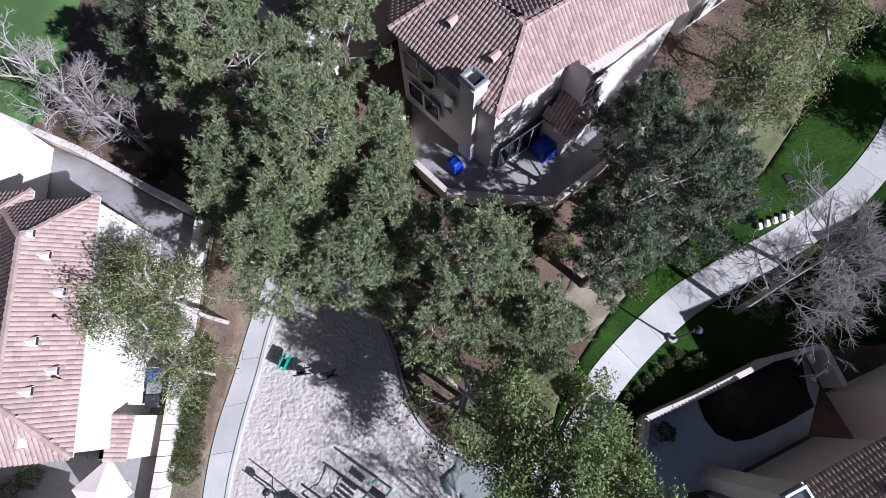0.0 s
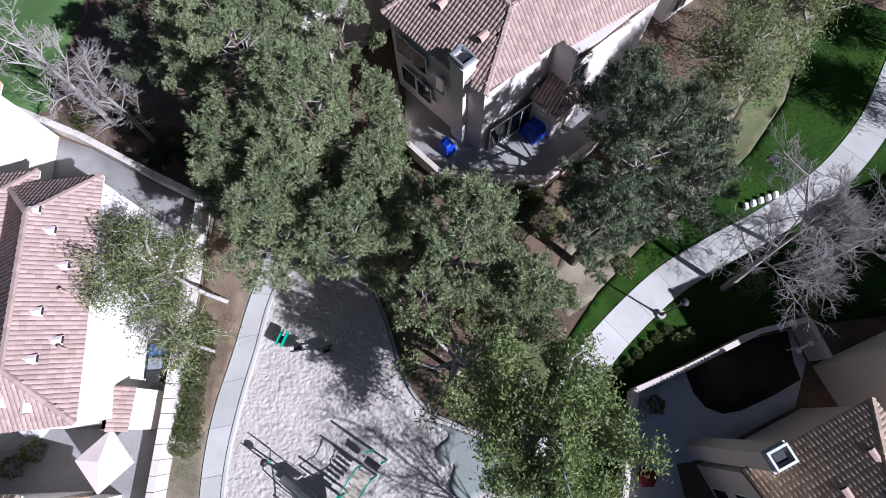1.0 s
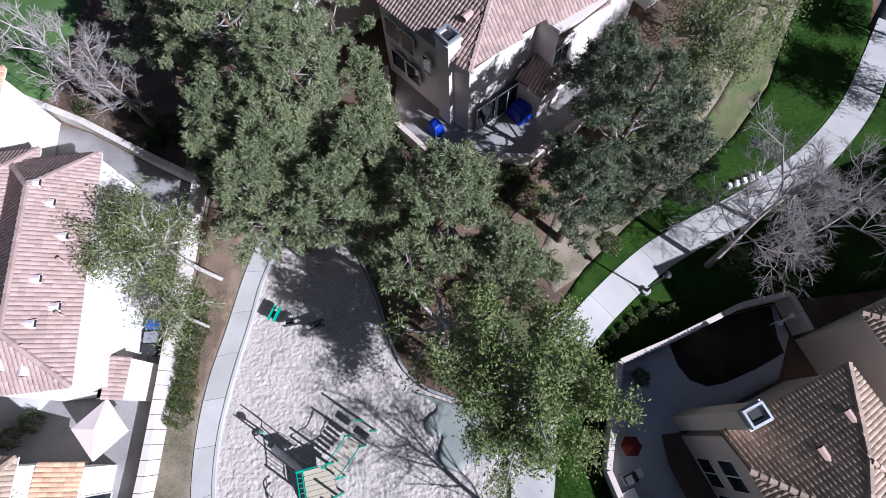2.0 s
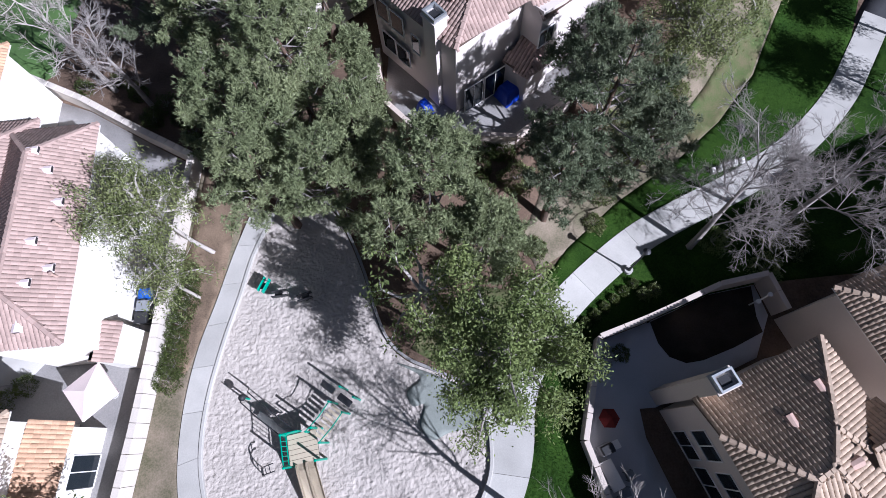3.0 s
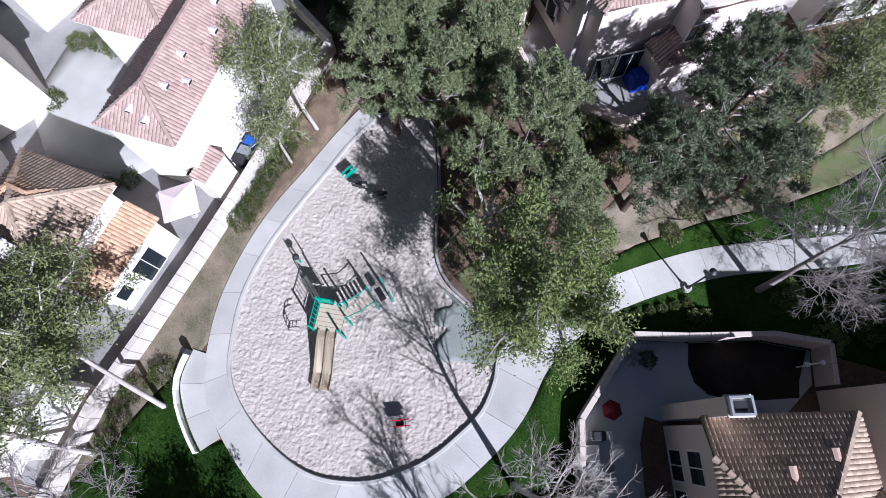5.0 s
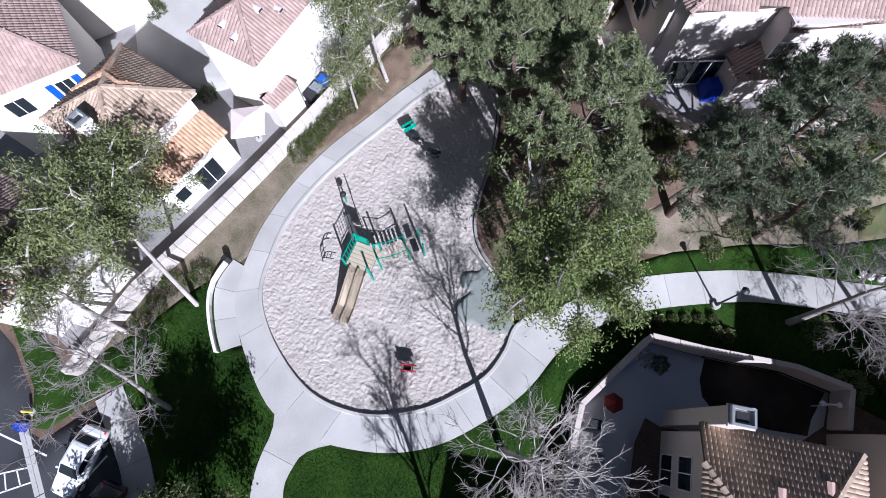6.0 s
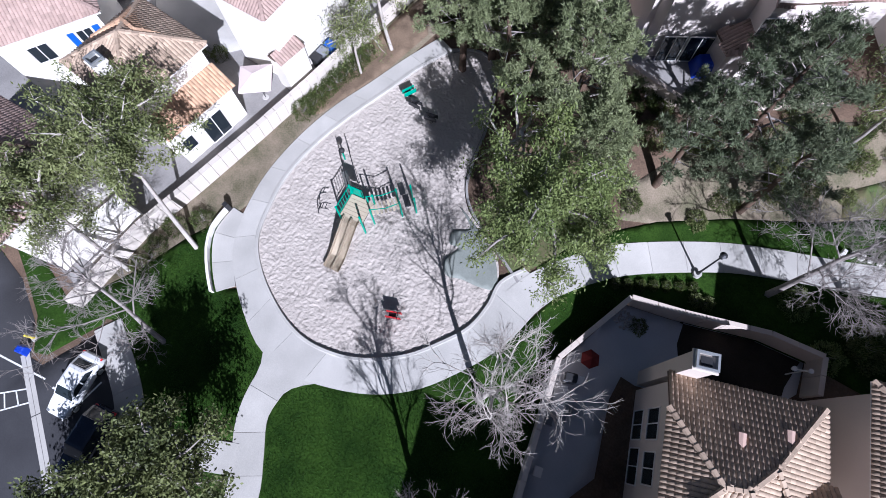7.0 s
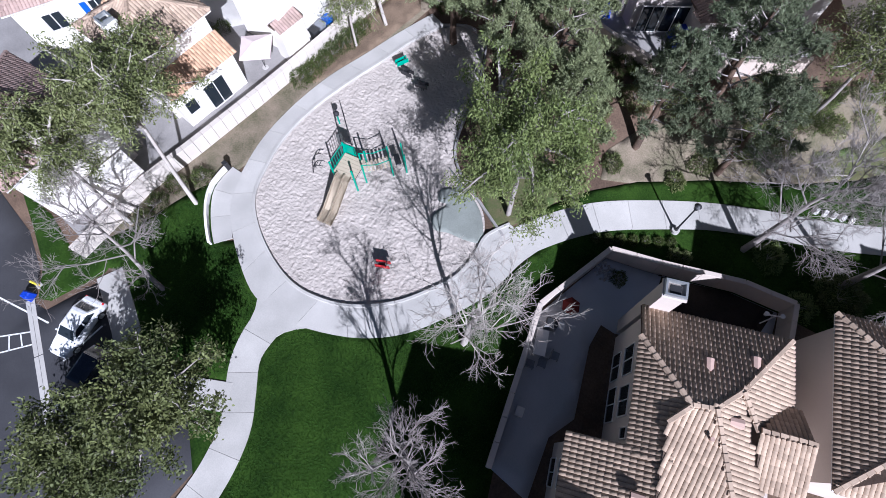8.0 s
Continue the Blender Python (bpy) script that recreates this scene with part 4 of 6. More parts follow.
# ---- trees ----
def tubes(name, segs, mat, k=5):
    """Tapered branch pieces as one mesh; segs: rows of start, end and two radii; k: sides."""
    S = np.array(segs, float)
    a, b, r0, r1 = S[:, 0:3], S[:, 3:6], S[:, 6], S[:, 7]
    d = b - a
    d /= np.linalg.norm(d, axis=1)[:, None] + 1e-9
    ref = np.where(np.abs(d[:, 2:3]) > 0.9, [[1.0, 0, 0]], [[0, 0, 1.0]])
    u = np.cross(d, ref)
    u /= np.linalg.norm(u, axis=1)[:, None]
    w = np.cross(d, u)
    th = np.arange(k) * 2 * np.pi / k
    ring = np.cos(th)[None, :, None] * u[:, None] + np.sin(th)[None, :, None] * w[:, None]
    v = np.concatenate([a[:, None] + ring * r0[:, None, None], b[:, None] + ring * r1[:, None, None]], 1)
    f = np.array([(i, (i + 1) % k, k + (i + 1) % k, k + i) for i in range(k)])
    ff = f[None] + (np.arange(len(S)) * 2 * k)[:, None, None]
    return np_mesh(name, v.reshape(-1, 3), ff.reshape(-1, 4), mat)


def unit(v):
    return v / (np.linalg.norm(v, axis=-1, keepdims=True) + 1e-9)


def leaves(name, centers, dirs, length, width, mat, rng):
    """Folded leaf blades: a narrow diamond each."""
    n = len(centers)
    d = unit(dirs)
    side = unit(np.cross(d, rng.normal(size=(n, 3)) * 0.55 + [0, 0, 1.0]))
    L = (length * rng.uniform(0.7, 1.3, n))[:, None]
    W = (width * rng.uniform(0.7, 1.3, n))[:, None]
    up = np.cross(side, d)
    p0 = centers
    p1 = centers + d * L * 0.5 + side * W * 0.5 + up * W * 0.12
    p2 = centers + d * L
    p3 = centers + d * L * 0.5 - side * W * 0.5 + up * W * 0.12
    v = np.stack([p0, p1, p2, p3], 1).reshape(-1, 3)
    f = np.arange(n * 4).reshape(n, 4)
    return np_mesh(name, v, f, mat)


def limb_line(p, d, L, rng, lift=0.25, n=4, wob=0.18):
    pts = [np.array(p, float)]
    d = np.array(d, float)
    for i in range(n):
        d = unit(d + rng.normal(size=3) * wob + np.array([0, 0, lift / n]))
        pts.append(pts[-1] + d * L / n)
    return pts


def add_limb(segs, pts, r0, r1):
    rr = np.linspace(r0, r1, len(pts))
    for i in range(len(pts) - 1):
        segs.append((*pts[i], *pts[i + 1], rr[i], rr[i + 1]))


def pine(x, y, h, r, seed, label, mat="needle", start=0.32, dens=1.0, lean=(0, 0)):
    rng = np.random.default_rng(seed)
    z0 = h1(x, y)
    t = thing("pine_tree", pose(x, y, z0 - 0.1), label, "tree", "pines")
    segs, limbs, clumps = [], [], []
    top = np.array([lean[0], lean[1], h])
    trunk = [top * s + rng.normal(size=3) * [0.12, 0.12, 0] * s for s in np.linspace(0, 1, 9)]
    add_limb(segs, trunk, 0.2 + h * 0.008, 0.04)
    nl = int(44 * dens)
    for i in range(nl):
        s = start + (1 - start) * ((i + rng.uniform()) / nl) ** 0.9
        prof = r * (1.02 - ((s - start) / (1 - start)) ** 1.9 * 0.9) * rng.uniform(0.6, 1.08)
        k = s * 8
        p = trunk[int(min(k, 7))] * (1 - (k % 1)) + trunk[min(int(k) + 1, 8)] * (k % 1)
        a = i * 2.4 + rng.uniform(-0.5, 0.5)
        up = 0.05 + 0.55 * (s - start)
        pts = limb_line(p, (math.cos(a), math.sin(a), up), prof, rng, 0.5, 5, 0.16)
        add_limb(limbs, pts, 0.02 + 0.014 * prof, 0.012)
        for j in range(int(4 + prof * 2.45)):
            f = rng.uniform(0.25, 1.0) ** 0.7
            kk = f * 5
            q = pts[int(min(kk, 4))] * (1 - (kk % 1)) + pts[min(int(kk) + 1, 5)] * (kk % 1)
            b = a + rng.choice([-1, 1]) * rng.uniform(0.4, 1.3)
            bl = rng.uniform(0.3, 0.95) * (1.15 - 0.5 * f)
            tip = limb_line(q, (math.cos(b), math.sin(b), rng.uniform(0.1, 0.6)), bl, rng, 0.3, 2, 0.15)
            add_limb(limbs, tip, 0.014, 0.006)
            clumps.append(tip[-1])
            if rng.uniform() < 0.3:
                clumps.append(tip[1])
        clumps.append(pts[-1])
    C = np.array(clumps)
    per = 13
    cc = np.repeat(C, per, 0) + rng.normal(size=(len(C) * per, 3)) * [0.115, 0.115, 0.1]
    tuft = 6
    dirs = np.repeat(unit(rng.normal(size=cc.shape) * [0.8, 0.8, 0.5] + [0, 0, 0.7]), tuft, 0) + rng.normal(size=(len(cc) * tuft, 3)) * 0.42
    part("trunk", tubes("trunk", segs, M["bark_pine"]), None, t)
    part("branchwork", tubes("branchwork", limbs, M["bark_grey"], 3), None, t, kind="stuff")
    part("crown", leaves("crown", np.repeat(cc, tuft, 0), dirs, 0.23, 0.036, M[mat], rng), None, t)
    return t


def leafy(x, y, h, r, seed, label, mat, bark, n_limbs=26, per=34, leaf=(0.2, 0.055), droop=0.5, crown_at=None, lean=(0, 0), sub=7, flat=0.8, spread=0.24, low=0.3, name="leafy_tree"):
    """A branching tree with sprays of leaves at its twig ends; lean moves the crown sideways."""
    rng = np.random.default_rng(seed)
    z0 = h1(x, y)
    t = thing(name, pose(x, y, z0 - 0.1), label, "tree", "leafy trees")
    segs, clumps = [], []
    fork = 0.42
    mid = np.array([lean[0] * 0.6, lean[1] * 0.6, h * fork])
    top = np.array([lean[0], lean[1], h * 0.78])
    trunk = [np.zeros(3), mid * 0.5 + rng.normal(size=3) * 0.08, mid, (mid + top) / 2 + rng.normal(size=3) * 0.15, top]
    add_limb(segs, trunk, 0.06 + h * 0.011, 0.05)
    cz = h * 0.68
    for i in range(n_limbs):
        # aim limbs at points spread over the crown's shell
        a = i * 2.399 + rng.uniform(-0.3, 0.3)
        v = 1 - 1.55 * (i + 0.5) / n_limbs
        rr = math.sqrt(max(0.0, 1 - v * v))
        k = rng.uniform(0.5, 1.08)
        goal = np.array([lean[0] + math.cos(a) * rr * r * k, lean[1] + math.sin(a) * rr * r * k, cz + v * (h - cz) * k * (1 if v > 0 else flat * 1.3)])
        f = rng.uniform(low, 0.98)
        p = mid * (1 - f) + top * f
        pts = [p, p * 0.62 + goal * 0.38 + rng.normal(size=3) * 0.2 + [0, 0, 0.25], p * 0.28 + goal * 0.72 + rng.normal(size=3) * 0.2 + [0, 0, 0.2], goal]
        add_limb(segs, pts, 0.045 + 0.008 * h, 0.018)
        for j in range(sub):
            g = rng.uniform(0.35, 1.0)
            q = pts[int(g * 3) if g < 1 else 2] * (1 - (g * 3) % 1) + pts[min(int(g * 3) + 1, 3)] * ((g * 3) % 1)
            tip = limb_line(q, unit(rng.normal(size=3) + [0, 0, 0.25]), rng.uniform(0.5, 1.15), rng, 0.0, 2, 0.25)
            add_limb(segs, tip, 0.018, 0.007)
            clumps += [tip[-1], tip[1]]
        clumps.append(goal)
    C = np.array(clumps)
    cc = np.repeat(C, per, 0) + rng.normal(size=(len(C) * per, 3)) * spread
    dirs = unit(rng.normal(size=cc.shape)) + [0, 0, -droop]
    part("trunk", tubes("trunk", segs, M[bark]), None, t)
    part("crown", leaves("crown", cc, dirs, leaf[0], leaf[1], M[mat], rng), None, t)
    return t


def bare(x, y, h, r, seed, label, bark="bark_pale", lean=(0, 0), depth=5, kids=4, twig=1.0, first=0.3, rise=0.5, reach=1.0, fan=0.62):
    """A leafless tree: limbs that fork again and again into thin twigs."""
    rng = np.random.default_rng(seed)
    z0 = h1(x, y)
    t = thing("bare_tree", pose(x, y, z0 - 0.1), label, "tree", "leafless trees")
    wood, twigs = [], []
    top = np.array([lean[0], lean[1], h * 0.72])
    trunk = [top * s + rng.normal(size=3) * 0.1 * s for s in np.linspace(0, 1, 7)]
    add_limb(wood, trunk, 0.07 + 0.014 * h, 0.04)

    def grow(p, d, L, lv):
        pts = limb_line(p, d, L, rng, 0.22, 3, 0.17)
        rad = 0.009 * (1.8 ** (depth - lv)) * 0.5
        add_limb(wood if lv < 3 else twigs, pts, min(rad, 0.1) + 0.0025, min(rad, 0.1) * 0.6 + 0.0015)
        if lv >= depth:
            return
        for k in range(kids):
            f = rng.uniform(0.3, 1.0)
            kk = f * 3
            q = pts[int(min(kk, 2))] * (1 - (kk % 1)) + pts[min(int(kk) + 1, 3)] * (kk % 1)
            nd = unit(unit(np.array(d, float)) + rng.normal(size=3) * fan + [0, 0, 0.1])
            grow(q, nd, L * rng.uniform(0.45, 0.68), lv + 1)

    n = 9
    for i in range(n):
        s = first + (1 - first) * i / (n - 1)
        k = s * 6
        p = trunk[int(min(k, 5))] * (1 - (k % 1)) + trunk[min(int(k) + 1, 6)] * (k % 1)
        a = i * 2.4 + rng.uniform(-0.4, 0.4)
        grow(p, (math.cos(a), math.sin(a), rise + s), r * reach * rng.uniform(0.55, 0.8) * (1.15 - 0.4 * s), 1)
    part("trunk", tubes("trunk", wood, M[bark]), None, t)
    part("branchwork", tubes("branchwork", twigs, M[bark], 3), None, t, kind="stuff")
    return t


pine(-6.5, 20.7, 12.2, 3.9, 11, "tall bushy pine with grey-green needles on the bank", dens=1.2)
pine(-10.4, 24.4, 11.8, 4.8, 12, "tall bushy pine beside the garden wall", dens=1.2)
pine(-10.2, 19.6, 10.6, 3.4, 21, "tall bushy pine with dense crown on the bank", dens=1.1)
pine(-7.3, 18.2, 11.2, 3.5, 26, "tall bushy pine with dense crown on the bank")
pine(-3.4, 18.2, 9.6, 2.3, 27, "bushy pine below the terrace wall")
pine(-8.3, 16.2, 10.2, 3.2, 13, "bushy pine leaning over the sand", dens=0.9)
pine(-4.7, 15.9, 10.4, 3.0, 14, "bushy pine at the edge of the sand", dens=0.8)
pine(-15.4, 28.0, 10.6, 4.4, 15, "dark pine behind the white house", "needle_dark")
pine(-6.5, 28.0, 10.0, 3.0, 22, "bushy pine between the houses")
pine(-3.7, 22.9, 7.0, 0.75, 16, "slim upright conifer beside the terrace wall", start=0.1)
pine(0.5, 15.6, 11.0, 3.9, 17, "pine with a sparse brown heart on the slope", dens=1.0)
pine(-1.2, 12.8, 9.4, 2.5, 24, "open pine at the edge of the sand", dens=0.24, start=0.6)
pine(3.2, 13.4, 8.4, 2.6, 23, "bushy pine on the slope below the wall")
pine(9.0, 19.6, 11.3, 4.4, 18, "dark open pine on the dry slope", "needle_dark", dens=0.8)
pine(6.9, 16.8, 9.0, 2.8, 19, "dark open pine on the dry slope", "needle_dark", dens=0.65)
pine(12.0, 19.4, 8.8, 3.0, 20, "dark open pine on the dry slope", "needle_dark", dens=0.65)
pine(8.6, 23.4, 7.4, 2.4, 25, "dark open pine below the terrace wall", "needle_dark", dens=0.8)
leafy(3.5, 7.7, 11.2, 4.3, 31, "dense broad-leaved tree with drooping bright green leaves", "leaf", "bark_grey", n_limbs=23, per=66, leaf=(0.19, 0.065), droop=0.9, sub=11, lean=(0.3, -0.1), spread=0.22, flat=1.25, low=0.1)
leafy(0.2, 10.4, 9.6, 2.8, 30, "broad-leaved tree with bright green leaves beside the sand", "leaf", "bark_pale", n_limbs=9, per=20, leaf=(0.25, 0.08), droop=0.9, sub=4, spread=0.22)
leafy(14.4, 25.6, 8.6, 3.4, 32, "olive-green leafy tree on the slope", "leaf_olive", "bark_grey", n_limbs=30, per=30, droop=0.3)
leafy(17.4, 29.2, 8.5, 3.2, 33, "olive-green leafy tree on the slope", "leaf_olive", "bark_grey", n_limbs=28, per=30, droop=0.3)
leafy(20.2, 34.0, 8.5, 3.2, 39, "olive-green leafy tree on the slope", "leaf_olive", "bark_grey", n_limbs=28, per=30, droop=0.3)
leafy(-13.3, 14.3, 8.8, 2.9, 34, "thin eucalyptus with pale trunk and olive leaves", "leaf_olive", "bark_pale", n_limbs=26, per=32, leaf=(0.2, 0.055), droop=0.8, lean=(-1.4, 0.4), sub=7)
leafy(-13.6, 11.4, 5.6, 1.8, 35, "small young eucalyptus beside the hedge", "leaf_olive", "bark_pale", n_limbs=12, per=26, droop=0.8, sub=5)
leafy(-12.3, -4.7, 9.8, 4.5, 36, "leaning eucalyptus with pale trunk and sparse leaves", "leaf_olive", "bark_pale", n_limbs=26, per=40, leaf=(0.22, 0.075), droop=0.7, lean=(-4.4, 1.6), sub=9, low=0.05, spread=0.2)
leafy(-14.4, -8.3, 8.8, 3.6, 53, "leaning eucalyptus with sparse leaves at the wall", "leaf_olive", "bark_pale", n_limbs=20, per=36, leaf=(0.22, 0.075), droop=0.7, lean=(-3.4, 0.3), sub=9, low=0.05, spread=0.2)
leafy(-2.3, -12.9, 6.8, 3.6, 37, "bushy tree with glossy dark green leaves over the walk", "leaf_dark", "bark_grey", n_limbs=32, per=34, leaf=(0.2, 0.1), droop=0.0, sub=7, spread=0.2)
leafy(-3.2, -16.9, 5.4, 3.5, 38, "bushy tree with glossy dark green leaves beside the court", "leaf_dark", "bark_grey", n_limbs=32, per=34, leaf=(0.2, 0.1), droop=0.0, sub=7, spread=0.2)
bare(6.6, -0.35, 11.6, 4.3, 41, "leafless tree with white bark beside the footpath", "bark_pale", lean=(0.5, 0.3), first=0.5, rise=0.75, reach=1.2, fan=0.55, kids=4)
bare(8.7, -7.0, 12.4, 3.1, 42, "leafless tree with fine grey-brown twigs on the lawn", "bark_grey", kids=4, lean=(-0.1, 0.2), first=0.36, rise=1.5, reach=1.35, fan=0.5)
bare(-9.2, -9.7, 6.8, 4.4, 43, "leaning leafless tree with grey bark on the lawn", "bark_grey", lean=(-4.0, 0.6), kids=4)
bare(-22.6, 26.2, 10.5, 3.4, 44, "leafless tree with white bark behind the wall", "bark_pale", lean=(-0.3, 0.2))
bare(-19.6, 24.9, 9.5, 2.9, 45, "leafless tree in the shade behind the wall", "bark_grey")
bare(16.0, 15.6, 11.4, 4.8, 46, "leafless tree with pale grey twigs beside the footpath", "bark_grey", lean=(0.6, 1.4), kids=5)
bare(21.6, 17.2, 11.8, 5.2, 47, "leafless tree with pale grey twigs beside the footpath", "bark_grey", kids=5)
# two trees out of view, added to throw their shadows on the north-east lawn
leafy(33.5, 25.5, 9.0, 3.4, 51, "unseen olive-green leafy tree that casts shadow on the north-east lawn", "leaf_olive", "bark_grey", n_limbs=28, per=30, droop=0.3)
leafy(34.5, 31.0, 9.0, 3.4, 52, "unseen olive-green leafy tree that casts shadow on the north-east lawn", "leaf_olive", "bark_grey", n_limbs=28, per=30, droop=0.3)


# ---- playground ----
def play_structure():
    t = thing("play_structure", pose(0, 0, 0.05), "green and beige climbing frame with twin slides on sand", "playground equipment")
    n = Vector((0.965, 0.26, 0))
    deck = Vector((-5.95, 3.35, 1.25))
    rot = math.degrees(math.atan2(n.y, n.x))
    m = Matrix.Translation(deck) @ pose(0, 0, 0, 0, 0, rot)
    dk = part("deck", boxes((-0.75, -0.75, -0.14, 0.75, 0.75, -0.07)), M["dark_metal"], t, "slatted beige deck")
    dk.matrix_basis = m
    for i in range(6):
        part("slat", boxes((-0.75, -0.75 + i * 0.25, -0.06, 0.75, -0.52 + i * 0.25, 0.0)), M["beige"], dk)
    for sx in (-0.78, 0.78):
        for sy in (-0.78, 0.78):
            bm = bmesh.new()
            tube(bm, (sx, sy, -1.4), (sx, sy, 1.05), 0.06)
            tube(bm, (sx, sy, 1.05), (sx, sy, 1.1), 0.075, 0.03)
            part("post", bm, M["green_metal"], t).matrix_basis = m
    for k, (x0, y0, x1, y1) in enumerate(((-0.8, -0.7, -0.8, 0.7), (-0.7, 0.8, 0.05, 0.8))):
        bm = bmesh.new()
        for z in (0.05, 0.95):
            tube(bm, (x0, y0, z), (x1, y1, z), 0.03)
        for i in range(7):
            f = i / 6
            tube(bm, (x0 + (x1 - x0) * f, y0 + (y1 - y0) * f, 0.05), (x0 + (x1 - x0) * f, y0 + (y1 - y0) * f, 0.95), 0.02, sides=6)
        part("guard_rail", bm, M["green_metal"], t).matrix_basis = m
    bm = boxes((-0.75, 0.78, 0.1, -0.1, 0.83, 0.9), bevel=0.02)
    part("panel", bm, M["green_metal"], t).matrix_basis = m
    # twin slides to the south
    for k, off in enumerate((-0.42, 0.12)):
        bm = bmesh.new()
        line = [(0, 0.0), (0.35, -0.02), (2.2, -1.05), (2.75, -1.15), (3.05, -1.16)]
        w = 0.46
        secs = []
        for a, z in line:
            secs.append([bm.verts.new(p) for p in ((off - 0.05, -0.75 - a, z + 0.16), (off, -0.75 - a, z + 0.16), (off + 0.04, -0.75 - a, z), (off + w - 0.04, -0.75 - a, z),
                                                  (off + w, -0.75 - a, z + 0.16), (off + w + 0.03, -0.75 - a, z + 0.16))])
        for a, b in zip(secs, secs[1:]):
            for i in range(5):
                bm.faces.new((a[i], a[i + 1], b[i + 1], b[i]))
        bmesh.ops.solidify(bm, geom=bm.faces[:], thickness=0.02)
        part("slide", bm, M["beige"], t, "beige moulded plastic slide").matrix_basis = m
    # steel slide to the north-west
    bm = bmesh.new()
    a, b = Vector((-7.0, 3.9, 1.25)), Vector((-8.9, 4.95, 0.25))
    side = Vector((0.48, 0.87, 0)) * 0.2
    q = [bm.verts.new(p) for p in (a - side, a + side, b + side, b - side)]
    bm.faces.new(q)
    for s in (-1, 1):
        w = [bm.verts.new(p) for p in (a + s * side, a + s * side + Vector((0, 0, 0.14)), b + s * side + Vector((0, 0, 0.14)), b + s * side)]
        bm.faces.new(w)
    bmesh.ops.solidify(bm, geom=bm.faces[:], thickness=0.02)
    part("slide", bm, M["steel"], t, "bare steel slide")
    # plank bridge to the second platform
    p0, p1 = Vector((-5.35, 3.85, 1.2)), Vector((-4.35, 5.35, 1.05))
    for i in range(7):
        c = p0.lerp(p1, (i + 0.5) / 7)
        c.z -= 0.12 * math.sin(math.pi * (i + 0.5) / 7)
        ob = part("plank", boxes((-0.42, -0.075, -0.03, 0.42, 0.075, 0.03), bevel=0.01), M["beige"], t)
        ob.matrix_basis = Matrix.Translation(c) @ pose(0, 0, 0, 0, 0, math.degrees(math.atan2(p1.y - p0.y, p1.x - p0.x)) - 90)
    for s in (-1, 1):
        o = Vector((0.83, -0.55, 0)) * 0.45 * s
        bm = bmesh.new()
        bent(bm, [p0 + o + Vector((0, 0, 0.8)), (p0 + p1) / 2 + o + Vector((0, 0, 0.55)), p1 + o + Vector((0, 0, 0.8))], 0.03)
        part("hand_rail", bm, M["green_metal"], t)
        for p in (p1 + o, p1 + o + Vector((0.5, 0.75, 0)), p0 + o):
            bm = bmesh.new()
            tube(bm, (p.x, p.y, -0.1), (p.x, p.y, 2.0), 0.055)
            part("post", bm, M["green_metal"], t)
    pl = part("deck", boxes((-0.42, -0.16, -0.08, 0.42, 0.2, 0.0), bevel=0.02), M["dark_metal"], t)
    pl.matrix_basis = Matrix.Translation(p1 + Vector((0.25, 0.38, 0))) @ pose(0, 0, 0, 0, 0, math.degrees(math.atan2(p1.y - p0.y, p1.x - p0.x)) - 90)
    # arched climber and loop ladder
    for k, (o, r) in enumerate((((-7.35, 2.65), 0.0), ((-7.2, 2.1), 0.0))):
        bm = bmesh.new()
        pts = [Vector((o[0] - 0.95 * math.sin(a) * 1.0, o[1] - 0.35 * math.sin(a) + (k - 0.5) * 0.2, 1.35 * math.cos(a))) for a in np.linspace(0.0, math.pi / 2, 8)]
        bent(bm, pts, 0.028)
        part("climber_bar", bm, M["dark_metal"], t)
    bm = bmesh.new()
    for a in np.linspace(0.25, 1.35, 5):
        u = Vector((-7.35 - 0.95 * math.sin(a), 2.65 - 0.35 * math.sin(a) - 0.1, 1.35 * math.cos(a)))
        v = Vector((-7.2 - 0.95 * math.sin(a), 2.1 - 0.35 * math.sin(a) + 0.1, 1.35 * math.cos(a)))
        tube(bm, u, v, 0.022, sides=6)
    part("climber_rungs", bm, M["dark_metal"], t, "thin dark rungs", kind="stuff")
    # horizontal ladder on tall posts to the north
    for s in (-0.3, 0.3):
        bm = bmesh.new()
        o = Vector((0.5 * s, 0.87 * s, 0))
        bent(bm, [Vector((-6.6, 4.0, 2.0)) + o, Vector((-8.0, 4.9, 2.15)) + o, Vector((-9.3, 5.7, 1.6)) + o, Vector((-9.9, 6.05, 0.0)) + o], 0.03)
        part("ladder_rail", bm, M["dark_metal"], t)
    return t


play_structure()


def spring_rider(x, y, ang, mat, label):
    t = thing("spring_rider", pose(x, y, 0.06, 0, 0, ang), label, "playground equipment", "spring riders")
    bm = bmesh.new()
    for i in range(22):
        a0, a1 = i * 0.9, (i + 1) * 0.9
        tube(bm, (0.1 * math.cos(a0), 0.1 * math.sin(a0), 0.018 * i), (0.1 * math.cos(a1), 0.1 * math.sin(a1), 0.018 * (i + 1)), 0.018, sides=5)
    part("spring", bm, M["dark_metal"], t)
    bm = bmesh.new()
    for sy in (-0.16, 0.16):
        box(bm, -0.45, sy - 0.03, 0.42, 0.45, sy + 0.03, 0.78, bevel=0.02)
    part("side_panel", bm, mat, t)
    part("seat", boxes((-0.28, -0.13, 0.56, 0.14, 0.13, 0.61), bevel=0.02), M["black_plastic"], t)
    bm = bmesh.new()
    tube(bm, (0.25, -0.28, 0.86), (0.25, 0.28, 0.86), 0.02)
    tube(bm, (0.25, 0, 0.7), (0.25, 0, 0.86), 0.025)
    part("handle", bm, M["dark_metal"], t)
    return t


